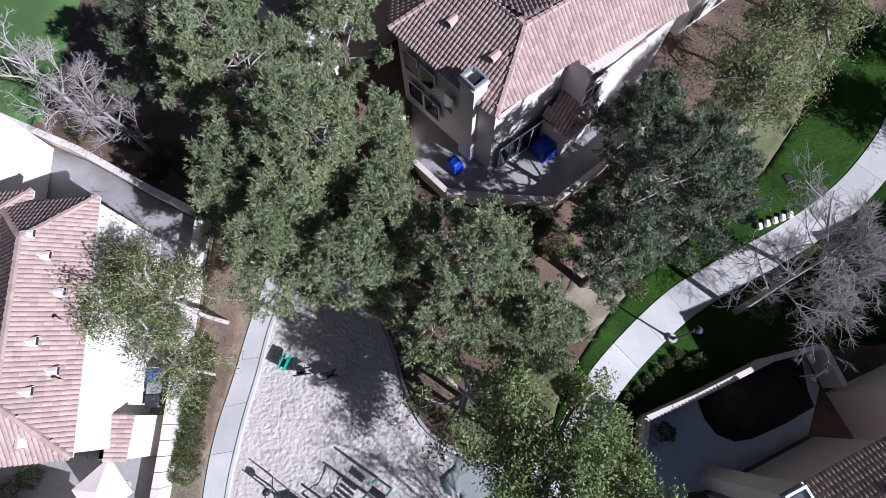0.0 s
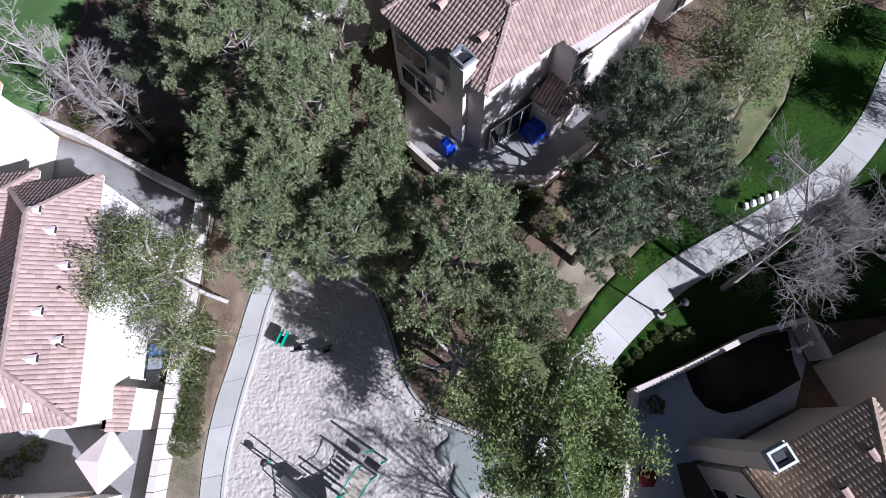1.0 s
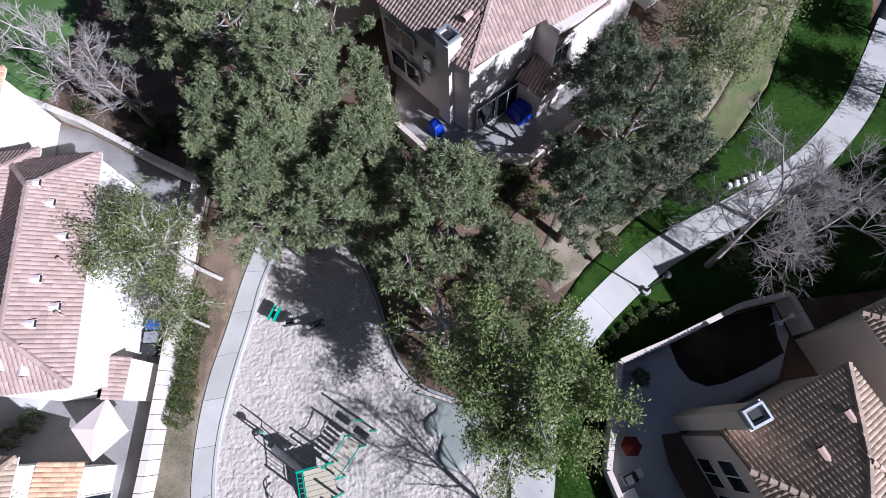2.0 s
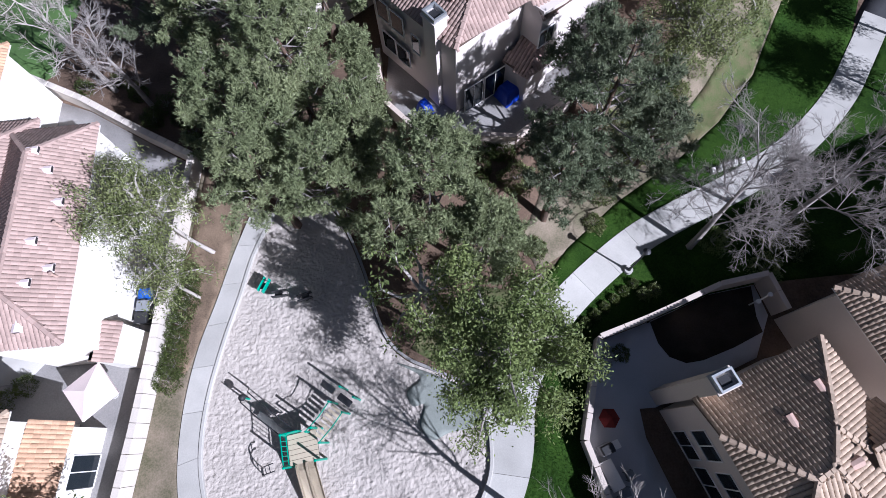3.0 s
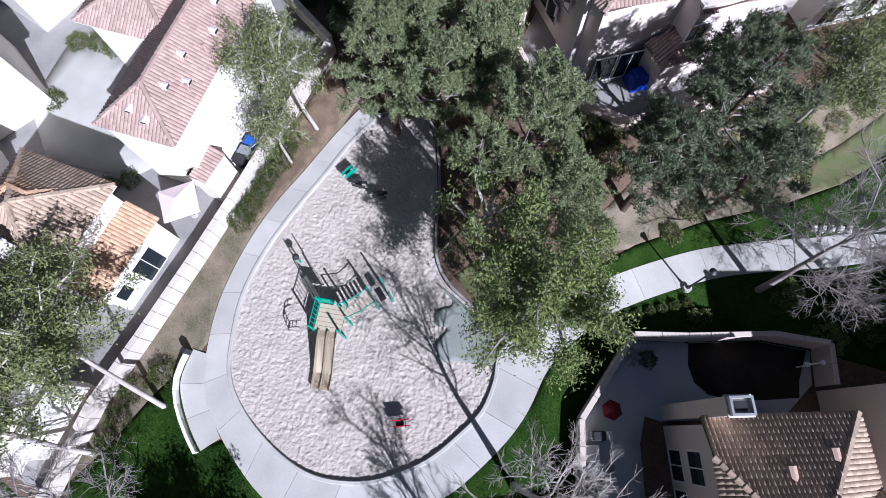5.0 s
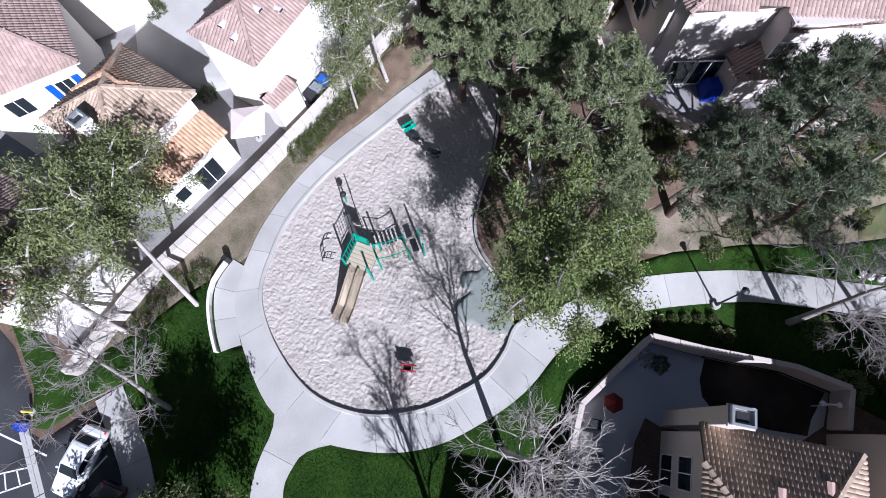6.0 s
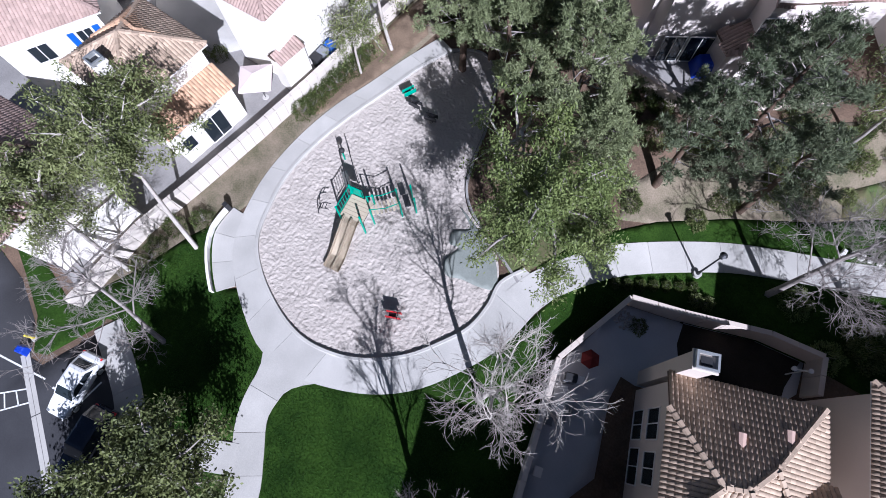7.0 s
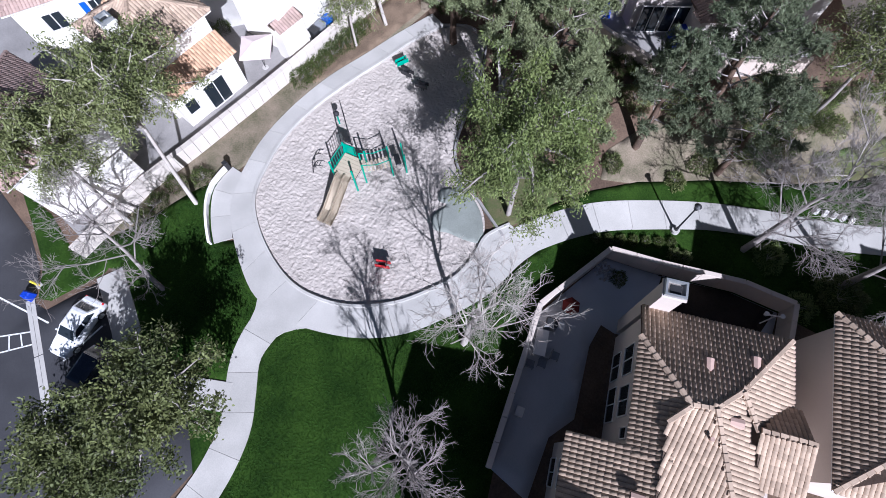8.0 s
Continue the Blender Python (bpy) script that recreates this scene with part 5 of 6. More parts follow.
spring_rider(0.0, 0.0, 30, M["red"], "red spring rider on the sand")
spring_rider(-9.6, 12.1, 70, M["green_metal"], "green spring rider in dappled shade")
spring_rider(-8.6, 11.6, 10, M["black_plastic"], "dark spring rider in dappled shade")
spring_rider(-7.1, 11.45, 200, M["black_plastic"], "dark spring rider in dappled shade")


def tube_post(x, y):
    """A short speaking post beside the slide."""
    t = thing("talk_post", pose(x, y, 0.05), "short dark talking post on the sand", "playground equipment")
    bm = bmesh.new()
    tube(bm, (0, 0, 0), (0, 0, 1.0), 0.05)
    part("post", bm, M["green_metal"], t)
    bm = bmesh.new()
    bmesh.ops.create_uvsphere(bm, u_segments=12, v_segments=8, radius=0.2, matrix=Matrix.Translation((0, 0, 1.1)))
    part("head", bm, M["black_plastic"], t)


tube_post(-9.6, 5.7)


# ---- bench wall, lamp, small things along the path ----
bw = thing("bench_wall", pose(0, 0, 0), "low curved white seat wall at the path's edge", "bench")
bl = spline([(-12.75, -1.6), (-12.5, -3.05), (-11.65, -4.25), (-10.3, -5.3), (-9.3, -5.9)], 4)
for a, b in zip(bl[:-1:2], bl[2::2]):
    L = math.hypot(b[0] - a[0], b[1] - a[1])
    ob = part("seat_block", boxes((0.005, -0.06, -0.05, L - 0.005, 0.06, 0.42), (0.005, -0.085, 0.424, L - 0.005, 0.085, 0.48), bevel=0.012), M["trim"], bw)
    ob.matrix_basis = pose(a[0], a[1], 0, 0, 0, math.degrees(math.atan2(b[1] - a[1], b[0] - a[0])))
part("end_post", boxes((-12.95, -1.75, 0, -12.6, -1.45, 0.75), bevel=0.02), M["black_plastic"], bw, "dark end post")


def street_lamp(x, y):
    z = h1(x, y)
    t = thing("street_lamp", pose(x, y, z), "dark metal path lamp on a round concrete base", "lamp")
    bm = bmesh.new()
    tube(bm, (0, 0, -0.2), (0, 0, 0.3), 0.27, 0.25, 16)
    part("base", bm, M["concrete"], t, "round concrete footing")
    bm = bmesh.new()
    tube(bm, (0, 0, 0.28), (0, 0, 0.7), 0.11, 0.07, 10)
    tube(bm, (0, 0, 0.65), (0, 0, 3.2), 0.06, 0.045, 10)
    part("pole", bm, M["dark_metal"], t)
    bm = bmesh.new()
    tube(bm, (0, 0, 3.18), (0, 0, 3.5), 0.13, 0.17, 12)
    part("lantern", bm, M["dark_metal"], t)
    bm = bmesh.new()
    tube(bm, (0, 0, 3.5), (0, 0, 3.62), 0.22, 0.06, 12)
    part("cap", bm, M["dark_metal"], t)


street_lamp(12.1, 13.95)
st = thing("stepping_stones", pose(0, 0, 0), "row of pale concrete seats beside the footpath", "stepping stones")
for i in range(5):
    x, y = 18.2 + i * 0.5, 20.9 + i * 0.2
    part("block", boxes((x - 0.12, y - 0.2, h1(x, y) - 0.05, x + 0.12, y + 0.2, h1(x, y) + 0.32), bevel=0.02), M["trim"], st)
ub = thing("utility_box", pose(20.6, 24.2, h1(20.6, 24.2), 0, 0, 25), "small dark utility box in the lawn", "utility box")
part("body", boxes((-0.25, -0.3, -0.05, 0.25, 0.3, 0.12), bevel=0.02), M["grey_plastic"], ub)
part("lid", boxes((-0.22, -0.27, 0.124, 0.22, 0.27, 0.15), bevel=0.01), M["black_plastic"], ub)


def trash_can(x, y, mat, label, ang=0, s=1.0):
    t = thing("trash_can", pose(x, y, h1(x, y) + 0.02, 0, 0, ang), label, "trash can", "trash cans")
    bm = boxes((-0.28 * s, -0.32 * s, 0.08, 0.28 * s, 0.32 * s, 1.0 * s), bevel=0.03)
    for v in bm.verts:
        if v.co.z < 0.5:
            v.co.x *= 0.8
            v.co.y *= 0.8
    part("body", bm, mat, t)
    bm = boxes((-0.32 * s, -0.36 * s, 1.004 * s, 0.32 * s, 0.36 * s, 1.08 * s), bevel=0.03)
    part("lid", bm, mat, t)
    for sx in (-0.24, 0.24):
        bm = bmesh.new()
        tube(bm, (sx - 0.03, -0.32, 0.1), (sx + 0.03, -0.32, 0.1), 0.1, sides=12)
        part("wheel", bm, M["tyre"], t)


trash_can(-16.35, 11.35, M["blue"], "blue wheeled bin beside the white house", 95)
trash_can(-16.3, 10.6, M["grey_plastic"], "grey wheeled bin beside the white house", 95)
trash_can(-16.25, 9.9, M["black_plastic"], "black wheeled bin beside the white house", 95)


# ---- cars ----
def car(x, y, ang, mat, label, L=4.5, W=1.8, H=1.45, tall=False, size=0.8):
    """A parked car, nose towards -x: lofted body, cabin, panes, wheels and lamps."""
    t = thing("car", pose(x, y, h1(x, y) + 0.03, 0, 0, ang) @ Matrix.Scale(size, 4), label, "car", "parked cars")
    # stations along the car: x, half width, belt height, bonnet height at the middle
    st = [(-0.5, 0.62, 0.58, 0.60), (-0.485, 0.76, 0.68, 0.72), (-0.43, 0.90, 0.76, 0.82), (-0.32, 0.97, 0.84, 0.91), (-0.2, 1.0, 0.90, 0.98),
          (0.1, 1.0, 0.93, 1.0), (0.3, 0.99, 0.95, 1.01), (0.43, 0.93, 0.95, 1.01), (0.485, 0.84, 0.88, 0.93), (0.5, 0.74, 0.74, 0.76)]
    bm = bmesh.new()
    rings = []
    for px, hw, belt, mid in st:
        w = W / 2 * hw
        prof = [(-w * 0.9, 0.24), (-w, 0.45), (-w, belt - 0.14), (-w * 0.93, belt), (-w * 0.55, mid - 0.02), (0, mid), (w * 0.55, mid - 0.02), (w * 0.93, belt), (w, belt - 0.14), (w, 0.45), (w * 0.9, 0.24)]
        rings.append([bm.verts.new((px * L, py, pz)) for py, pz in prof])
    for a, b in zip(rings, rings[1:]):
        for i in range(len(a)):
            k = (i + 1) % len(a)
            bm.faces.new((a[i], a[k], b[k], b[i]))
    bm.faces.new(rings[0])
    bm.faces.new(rings[-1][::-1])
    bmesh.ops.recalc_face_normals(bm, faces=bm.faces)
    part("body", bm, mat, t)
    # cabin shell and its panes
    rear = 0.47 if tall else 0.40
    x0, x1, x2, x3 = -0.22 * L, -0.06 * L, (rear - 0.14) * L, rear * L
    wb, wt, zb = W * 0.455, W * 0.37, 0.93
    bm = bmesh.new()
    lo = [(x0, -wb, zb), (x0, wb, zb), (x3, wb, zb + 0.03), (x3, -wb, zb + 0.03)]
    hi = [(x1, -wt, H), (x1, wt, H), (x2, wt, H), (x2, -wt, H)]
    crown = [(x1 + 0.2, -wt * 0.8, H + 0.06), (x1 + 0.2, wt * 0.8, H + 0.06), (x2 - 0.2, wt * 0.8, H + 0.06), (x2 - 0.2, -wt * 0.8, H + 0.06)]
    vl, vh, vc = [[bm.verts.new(p) for p in q] for q in (lo, hi, crown)]
    for a, b in ((vl, vh), (vh, vc)):
        for i in range(4):
            bm.faces.new((a[i], a[(i + 1) % 4], b[(i + 1) % 4], b[i]))
    bm.faces.new(vc)
    bm.faces.new(vl[::-1])
    bmesh.ops.recalc_face_normals(bm, faces=bm.faces)
    part("roof", bm, mat, t)

    def pane(name, a, b, c, d, u0, u1, v0, v1):
        """A dark pane set just proud of the quad a-b (below) and d-c (above), between fractions u and v."""
        a, b, c, d = (Vector(p) for p in (a, b, c, d))
        at = lambda u, v: (a.lerp(b, u)).lerp(d.lerp(c, u), v)
        nrm = (b - a).cross(d - a).normalized()
        if nrm.dot((a + c) / 2 - Vector((0, 0, 0.9))) < 0:
            nrm = -nrm
        q = [at(u0, v0), at(u1, v0), at(u1 - 0.01, v1), at(u0 + 0.01, v1)]
        bm = bmesh.new()
        top = [bm.verts.new(p + nrm * 0.012) for p in q]
        low = [bm.verts.new(p - nrm * 0.01) for p in q]
        bm.faces.new(top)
        for i in range(4):
            bm.faces.new((top[i], low[i], low[(i + 1) % 4], top[(i + 1) % 4]))
        bmesh.ops.recalc_face_normals(bm, faces=bm.faces)
        part(name, bm, M["glass"], t, "dark tinted glass")

    pane("windshield", lo[0], lo[1], hi[1], hi[0], 0.05, 0.95, 0.08, 0.95)
    pane("rear_window", lo[3], lo[2], hi[2], hi[3], 0.10, 0.90, 0.2, 0.92)
    for s in (0, 1):
        q = (lo[0], lo[3], hi[3], hi[0]) if s == 0 else (lo[1], lo[2], hi[2], hi[1])
        pane("side_window", *q, 0.07, 0.44, 0.12, 0.88)
        pane("side_window", *q, 0.48, 0.86, 0.12, 0.88)
    for sx in (-0.31, 0.3):
        for sy in (-1, 1):
            bm = bmesh.new()
            tube(bm, (sx * L, sy * (W / 2 - 0.2), 0.33), (sx * L, sy * (W / 2 + 0.01), 0.33), 0.33, sides=18)
            wh = part("wheel", bm, M["tyre"], t)
            bm = bmesh.new()
            tube(bm, (sx * L, sy * (W / 2 - 0.02), 0.33), (sx * L, sy * (W / 2 + 0.022), 0.33), 0.22, sides=14)
            part("rim", bm, M["steel"], wh)
    for sy in (-1, 1):
        part("headlight", boxes((-0.475 * L, sy * 0.34 * W - 0.16, 0.62, -0.43 * L, sy * 0.34 * W + 0.16, 0.755), bevel=0.02), M["steel"], t)
        part("tail_light", boxes((0.455 * L, sy * 0.37 * W - 0.13, 0.72, 0.494 * L, sy * 0.37 * W + 0.13, 0.87), bevel=0.01), M["red"], t)
        part("mirror", boxes((-0.17 * L, sy * (W / 2 + 0.06) - 0.1, 0.93, -0.14 * L, sy * (W / 2 + 0.06) + 0.1, 1.06), bevel=0.02), mat, t)


car(-10.9, -14.3, 107, M["car_white"], "white sedan parked nose out in a bay")
car(-7.9, -15.7, 107, M["car_dark"], "dark blue van parked beside the white car", L=4.8, W=1.9, H=1.7, tall=True)
sign = thing("bollard", pose(-15.3, -14.5, h1(-15.3, -14.5)), "bright yellow plastic marker at the kerb", "bollard")
part("post", boxes((-0.06, -0.06, 0, 0.06, 0.06, 0.8), bevel=0.02), M["yellow"], sign)
part("foot", boxes((-0.18, -0.18, -0.02, 0.18, 0.18, 0.06), bevel=0.02), M["concrete"], sign)


# ---- back yard of the south-east house ----
def parasol(x, y, z, mat, label, r=1.1, h=2.2, sides=6):
    t = thing("parasol", pose(x, y, z), label, "parasol")
    bm = bmesh.new()
    tube(bm, (0, 0, 0), (0, 0, h), 0.025)
    part("pole", bm, M["dark_metal"], t)
    bm = bmesh.new()
    tube(bm, (0, 0, 0), (0, 0, 0.08), 0.25, 0.22, 12)
    part("base", bm, M["concrete"], t)
    bm = bmesh.new()
    tip = bm.verts.new((0, 0, h + 0.1))
    ring = [bm.verts.new((r * math.cos(i * 2 * math.pi / sides), r * math.sin(i * 2 * math.pi / sides), h - 0.35)) for i in range(sides)]
    low = [bm.verts.new(v.co - Vector((0, 0, 0.12))) for v in ring]
    for i in range(sides):
        bm.faces.new((tip, ring[i], ring[(i + 1) % sides]))
        bm.faces.new((ring[i], low[i], low[(i + 1) % sides], ring[(i + 1) % sides]))
    bmesh.ops.recalc_face_normals(bm, faces=bm.faces)
    part("canopy", bm, mat, t)
    for i in range(sides):
        a = i * 2 * math.pi / sides
        bm = bmesh.new()
        tube(bm, (0, 0, h + 0.05), (r * math.cos(a), r * math.sin(a), h - 0.37), 0.012, sides=5)
        part("rib", bm, M["dark_metal"], t)


def patio_z(x, y):
    return h1(x, y) + 0.055


parasol(10.0, 5.3, patio_z(10.0, 5.3), M["red_cloth"], "folded-down dark red parasol on the patio", 0.55, 1.2)
parasol(-17.3, 5.7, 0.0, M["canvas"], "pale pink canvas parasol over a yard", 1.5, 2.4, 4)


def patio_chair(x, y, ang, label="dark metal patio chair in shade"):
    t = thing("patio_chair", pose(x, y, patio_z(x, y), 0, 0, ang), label, "chair", "patio chairs")
    part("seat", boxes((-0.24, -0.24, 0.4, 0.24, 0.24, 0.45), bevel=0.02), M["grey_plastic"], t)
    part("backrest", boxes((-0.24, 0.2, 0.47, 0.24, 0.25, 0.9), bevel=0.02), M["grey_plastic"], t)
    for sx in (-0.21, 0.21):
        for sy in (-0.21, 0.21):
            bm = bmesh.new()
            tube(bm, (sx, sy, 0), (sx, sy, 0.4), 0.02, sides=6)
            part("leg", bm, M["dark_metal"], t)


def patio_table(x, y, ang, lx, ly, mat, label):
    t = thing("patio_table", pose(x, y, patio_z(x, y), 0, 0, ang), label, "table")
    part("tabletop", boxes((-lx / 2, -ly / 2, 0.7, lx / 2, ly / 2, 0.75), bevel=0.015), mat, t)
    for sx in (-1, 1):
        for sy in (-1, 1):
            bm = bmesh.new()
            tube(bm, (sx * (lx / 2 - 0.08), sy * (ly / 2 - 0.08), 0), (sx * (lx / 2 - 0.08), sy * (ly / 2 - 0.08), 0.7), 0.025, sides=6)
            part("leg", bm, M["dark_metal"], t)


patio_table(9.95, 2.5, -64, 1.5, 0.7, M["trim"], "long pale patio table beside the wall")
patio_chair(10.7, 1.7, 20)
patio_chair(10.2, 1.2, 200)
patio_chair(11.0, 2.5, 110)
gr = thing("grill", pose(9.75, 3.75, patio_z(9.75, 3.75), 0, 0, 26), "dark barbecue grill with side shelf beside the wall", "grill")
part("cart", boxes((-0.35, -0.25, 0.0, 0.35, 0.25, 0.85), bevel=0.02), M["grey_plastic"], gr)
part("hood", boxes((-0.35, -0.25, 0.854, 0.35, 0.25, 1.1), bevel=0.06), M["black_plastic"], gr)
part("shelf", boxes((0.355, -0.22, 0.8, 0.75, 0.22, 0.84), bevel=0.01), M["trim"], gr)
cl = thing("storage_box", pose(11.35, -1.2, patio_z(11.35, -1.2), 0, 0, -70), "small white box on the patio", "box")
part("body", boxes((-0.25, -0.2, 0, 0.25, 0.2, 0.35), bevel=0.03), M["trim"], cl)
part("lid", boxes((-0.27, -0.22, 0.354, 0.27, 0.22, 0.4), bevel=0.02), M["trim"], cl)
rng = np.random.default_rng(5)
rp = thing("rock_garden", pose(10.35, 8.75, patio_z(10.35, 8.75)), "small corner bed of pale stones on the patio", "rock garden")
for i in range(60):
    a, r = rng.uniform(0, 6.28), math.sqrt(rng.uniform(0, 1)) * 0.75
    bm = bmesh.new()
    bmesh.ops.create_icosphere(bm, subdivisions=1, radius=rng.uniform(0.07, 0.13), matrix=pose(r * math.cos(a), r * math.sin(a) * 0.8, 0.04, *rng.uniform(0, 360, 3)) @ Matrix.Diagonal((1, 1, 0.7, 1)))
    part("stone", bm, M["rock"], rp)
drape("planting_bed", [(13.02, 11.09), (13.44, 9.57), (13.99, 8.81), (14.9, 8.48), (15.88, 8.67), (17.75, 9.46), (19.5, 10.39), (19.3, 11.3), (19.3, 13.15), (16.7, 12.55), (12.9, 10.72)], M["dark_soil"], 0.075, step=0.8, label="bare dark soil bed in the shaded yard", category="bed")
yl = thing("garden_light", pose(19.0, 12.0, -0.9, 0, 0, 30), "white twin-headed flood lamp on a short pole", "lamp")
bm = bmesh.new()
tube(bm, (0, 0, 0), (0, 0, 1.7), 0.04)
tube(bm, (-0.5, 0, 1.7), (0.3, 0, 1.7), 0.04)
part("pole", bm, M["trim"], yl)
for sx in (-0.55, 0.3):
    bm = bmesh.new()
    tube(bm, (sx, 0, 1.62), (sx, 0, 1.85), 0.08, 0.14, 10)
    part("lamp_head", bm, M["trim"], yl)


def tarp(x, y, ang, lx, ly, h, label, seed):
    """A heap under a creased blue tarpaulin."""
    rng = np.random.default_rng(seed)
    n = 18
    u = np.linspace(-1, 1, n)
    X, Y = np.meshgrid(u, u)
    Z = h * np.clip(1.5 - 1.6 * np.maximum(np.abs(X), np.abs(Y)) ** 3, 0, 1) + 0.02
    Z += 0.06 * np.array([noise.noise(Vector((a * 4, b * 4, seed))) for a, b in zip(X.ravel(), Y.ravel())]).reshape(n, n) * (Z > 0.1)
    v = np.stack([X.ravel() * lx / 2, Y.ravel() * ly / 2, Z.ravel()], 1)
    idx = np.arange(n * n).reshape(n, n)
    f = np.stack([idx[:-1, :-1], idx[:-1, 1:], idx[1:, 1:], idx[1:, :-1]], -1).reshape(-1, 4)
    ob = new("tarpaulin", np_mesh("tarpaulin", v, f, M["blue_tarp"]))
    ob.matrix_basis = pose(x, y, h1(x, y) + 0.05, 0, 0, ang)
    return tagged(ob, label, "tarpaulin")


tarp(4.75, 24.4, 40, 1.6, 1.3, 0.95, "furniture heaped under a creased blue tarpaulin", 3)
tarp(-0.5, 23.1, -48, 0.9, 0.8, 0.9, "small heap under a blue tarpaulin by the chimney", 4)
tarp(-15.05, -15.25, 20, 0.6, 0.55, 0.5, "small heap under a blue tarpaulin at the kerb", 5)


# ---- shrubs and ground cover ----
def shrub(x, y, r, h, mat, label, seed, group="shrubs", n=None, leaf=(0.1, 0.045)):
    rng = np.random.default_rng(seed)
    t = thing("shrub", pose(x, y, h1(x, y)), label, "shrub", group)
    segs = []
    for i in range(9):
        a = i * 2.4
        add_limb(segs, limb_line((0, 0, 0), (math.cos(a) * 0.7, math.sin(a) * 0.7, 1), h * 0.8, rng, 0.1, 3, 0.2), 0.02, 0.006)
    part("stem", tubes("stem", segs, M["bark_grey"]), None, t)
    n = n or int(1500 * r * r + 500)
    d = unit(rng.normal(size=(n, 3)) * [1, 1, 0.9])
    d[:, 2] = np.abs(d[:, 2])
    k = rng.uniform(0.55, 1.0, n) ** 0.6
    lump = 1 + 0.22 * np.sin(d[:, 0] * 5 + seed) * np.cos(d[:, 1] * 6 + seed)
    c = d * (k * lump)[:, None] * [r, r, h]
    part("crown", leaves("crown", c, d + rng.normal(size=d.shape) * 0.7, leaf[0], leaf[1], M[mat], rng), None, t)
    return t


rng = np.random.default_rng(8)
for i in range(9):
    f = i / 8
    shrub(-14.35 + 0.5 * f * 0.4 + rng.uniform(-0.12, 0.12), 6.6 + 6.2 * f, rng.uniform(0.6, 0.85), rng.uniform(0.9, 1.3), "hedge", "clipped green hedge shrub along the wall", 100 + i, "hedge along the wall")
for i, (x, y) in enumerate(((-14.4, -4.6), (-14.2, -6.2), (-13.9, -7.6), (-13.4, -3.2))):
    shrub(x, y, 0.7, 0.9, "hedge", "loose green shrub at the wall", 120 + i)
for i in range(7):
    shrub(8.6 + i * 0.62, 10.1 + i * 0.5, 0.32, 0.45, "hedge", "low dry shrub in a row along the wall", 140 + i, "row of low shrubs")
for i, (x, y) in enumerate(((12.9, 12.5), (13.5, 12.75))):
    shrub(x, y, 0.42, 0.6, "leaf_olive", "low dry shrub beside the lawn", 150 + i)
for i in range(26):
    x, y = rng.uniform(10.5, 21), 0
    y = 21.0 + (x - 10.5) * 1.15 + rng.uniform(-1.4, 3.2)
    shrub(x, y, rng.uniform(0.5, 1.0), rng.uniform(0.5, 1.0), ["hedge", "leaf_olive", "leaf"][i % 3], "loose shrub on the dry slope", 160 + i, "shrubs on the slope")
for i in range(12):
    x, y = -17.5 + rng.uniform(-8, 4.5), 0
    y = 23.0 - (x + 17.5) * 0.5 + rng.uniform(-0.4, 1.6)
    shrub(x, y, rng.uniform(0.5, 0.9), rng.uniform(0.5, 1.0), "hedge", "shrub outside the yard wall", 200 + i, "shrubs at the wall")
for i in range(18):
    x, y = rng.uniform(-12, 5), rng.uniform(17.5, 24)
    if y < 18.6 and -9.5 < x < -5:
        continue
    shrub(x, min(y, 20.3 if x > -3 else 22.6), rng.uniform(0.5, 1.0), rng.uniform(0.4, 0.9), "hedge", "undergrowth shrub beneath the pines", 220 + i, "undergrowth")
for i, (x, y) in enumerate(((-24.6, 4.3), (-23.4, 5.2), (-22.4, 6.0), (-26.3, 4.0))):
    shrub(x, y, 0.6, 0.9, "hedge", "round green shrub beside the driveway", 260 + i)
shrub(11.15, 8.9, 0.5, 0.7, "leaf_dark", "dark rounded shrub beside the stones on the patio", 272)
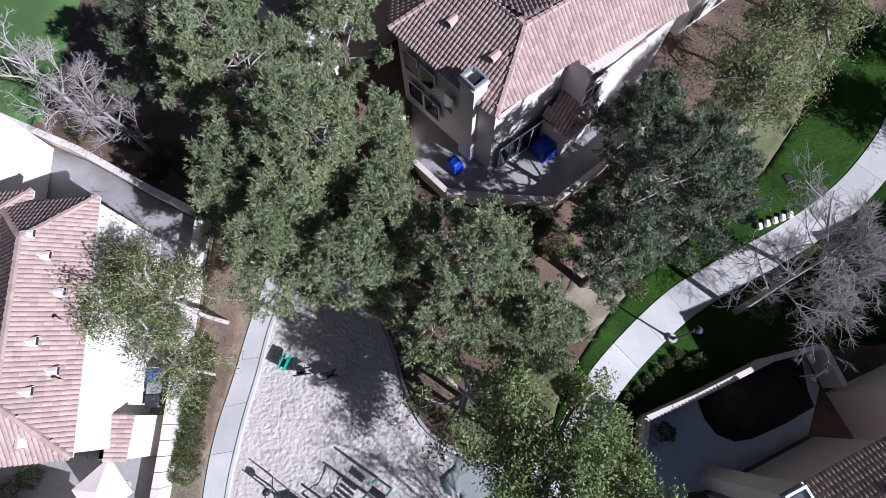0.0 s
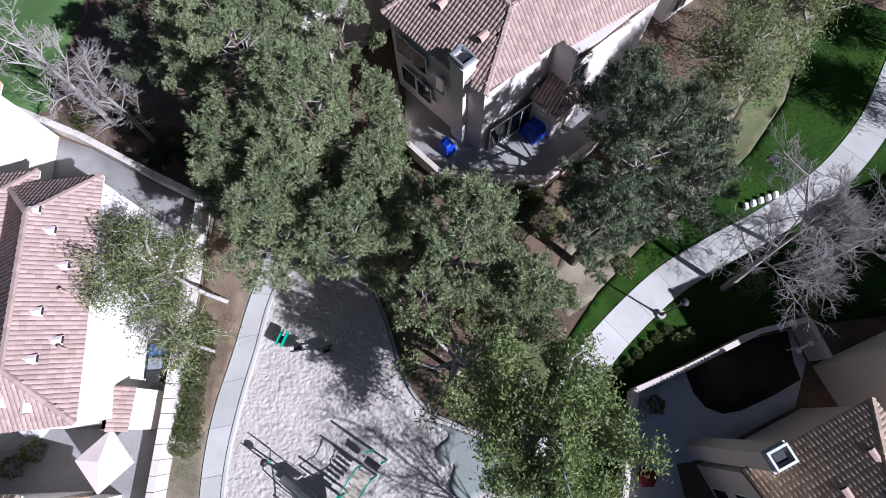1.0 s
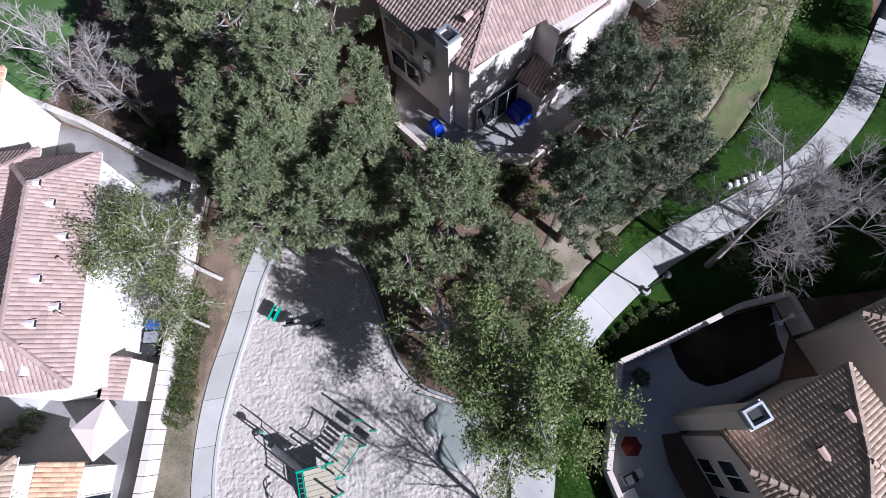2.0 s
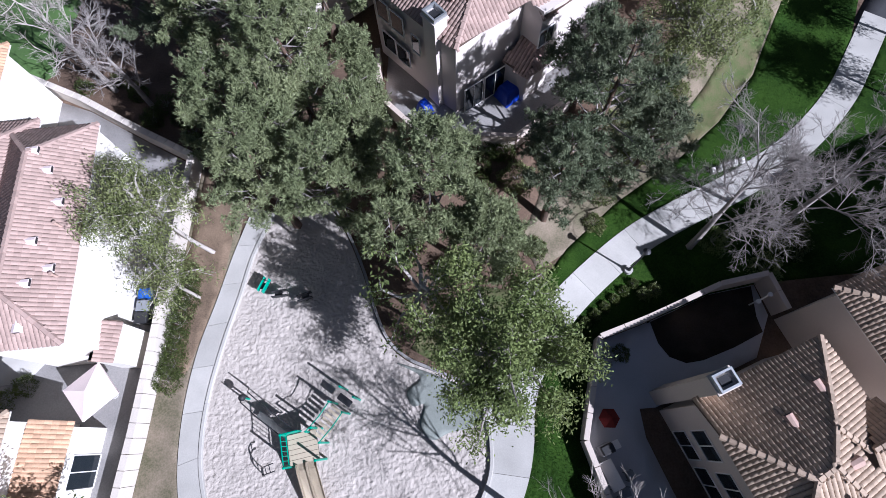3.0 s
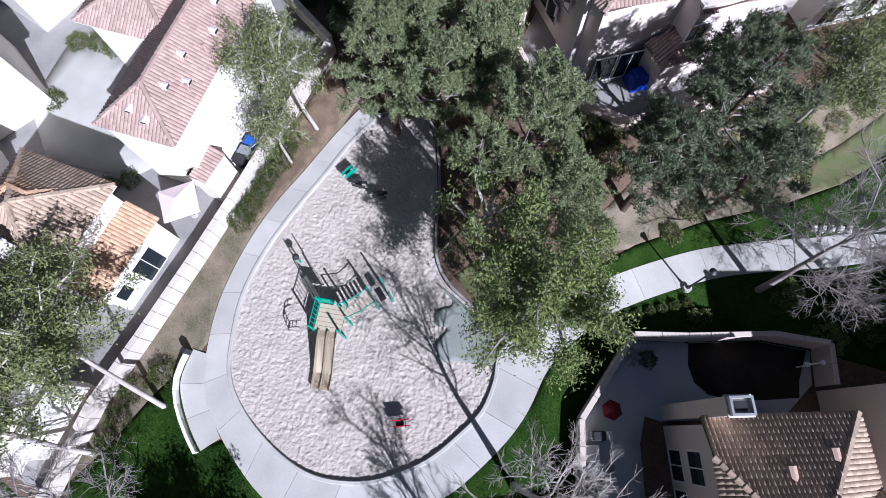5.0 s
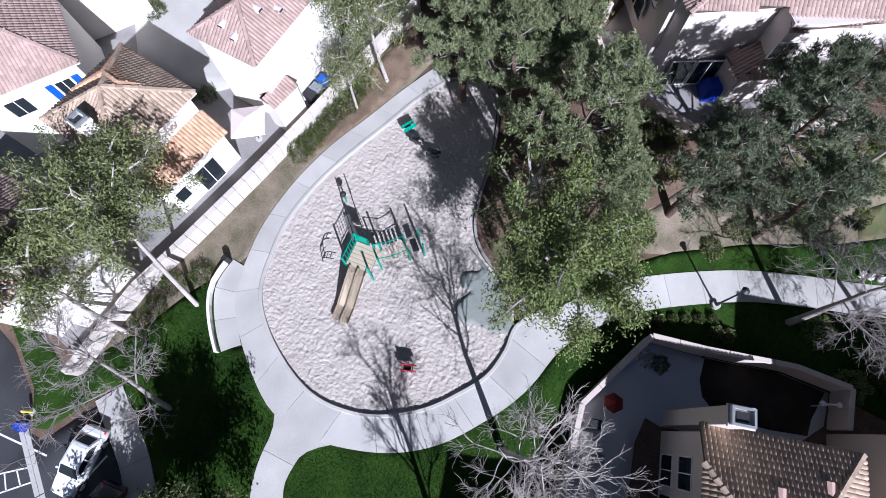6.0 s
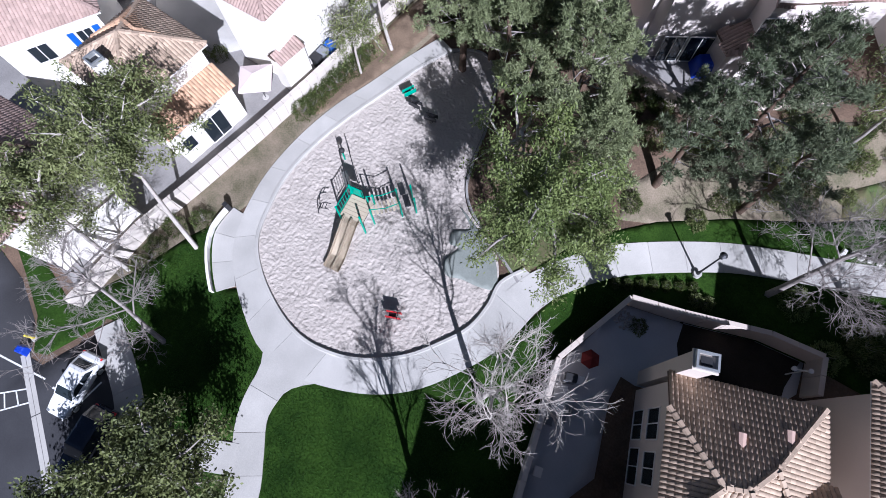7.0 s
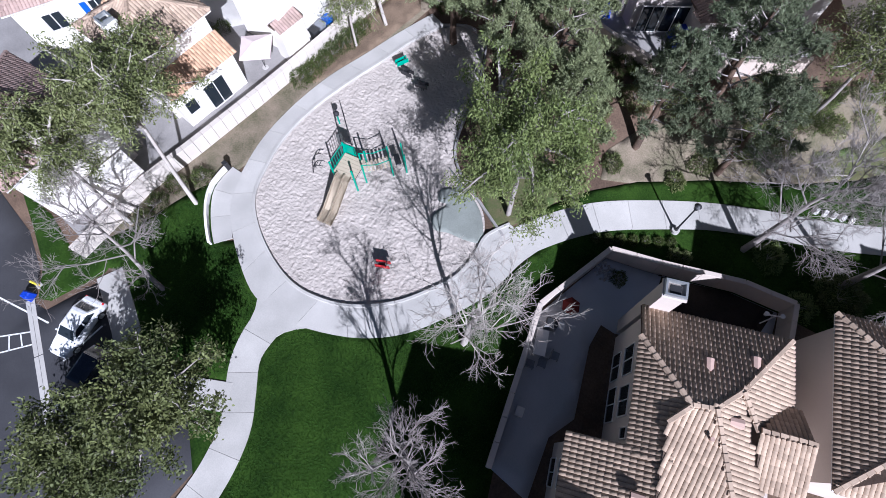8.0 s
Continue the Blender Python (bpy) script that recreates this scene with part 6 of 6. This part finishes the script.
shrub(17.4, 16.0, 1.0, 1.2, "leaf", "bright green shrub beneath the leafless tree", 270)
shrub(20.2, 14.2, 1.0, 1.0, "leaf", "bright green shrub beneath the leafless tree", 271)


def grass(name, outline, count, seed, label, size=0.11):
    """Blades of grass scattered over a lawn."""
    rng = np.random.default_rng(seed)
    xs, ys = [p[0] for p in outline], [p[1] for p in outline]
    x, y = rng.uniform(min(xs), max(xs), count), rng.uniform(min(ys), max(ys), count)
    ok = seg_dist(x, y, outline) < -0.03
    x, y = x[ok], y[ok]
    c = np.stack([x, y, height(x, y) + 0.03], 1)
    d = rng.normal(size=c.shape) * 0.6 + [0, 0, 1]
    ob = new(name, leaves(name, c, d, size, 0.03, M["blade"], rng))
    return tagged(ob, label, "grass", kind="stuff")


grass("grass", [p for p in LAWN_S if p[0] < 15], 150000, 1, "short green grass of the lawn")
grass("grass", LAWN_W, 40000, 2, "short green grass of the shaded lawn")
grass("grass", LAWN_N, 50000, 3, "short green grass beside the footpath")


# low shrubs on the slope under the pines
for i, (x, y, r) in enumerate(((3.5, 17.0, 0.9), (5.2, 18.7, 1.1), (2.0, 18.6, 1.0), (7.4, 20.2, 1.1), (10.2, 16.9, 0.7), (12.9, 21.6, 0.9), (14.2, 23.2, 1.0), (15.9, 26.0, 0.9),
                               (4.6, 14.7, 0.8), (18.4, 29.4, 0.8), (6.4, 15.0, 0.7), (1.2, 13.4, 0.9), (10.8, 19.0, 0.9), (16.6, 24.3, 0.6), (21.8, 16.4, 1.5))):
    shrub(x, y, r, r * 0.9, ("leaf_dark", "leaf_olive")[i % 2], "low rounded shrub with small leaves on the slope" if i < 14 else "green shrub with fresh leaves beside the footpath", 300 + i, "slope shrubs", leaf=(0.13, 0.055))

for i, (x, y) in enumerate(((-32.6, 13.6), (-31.2, 14.2), (-29.9, 14.2), (-31.0, 8.9))):
    shrub(x, y, 0.75, 0.8, "leaf_dark", "clipped round shrub beside the driveway", 330 + i, "driveway shrubs", leaf=(0.13, 0.055))
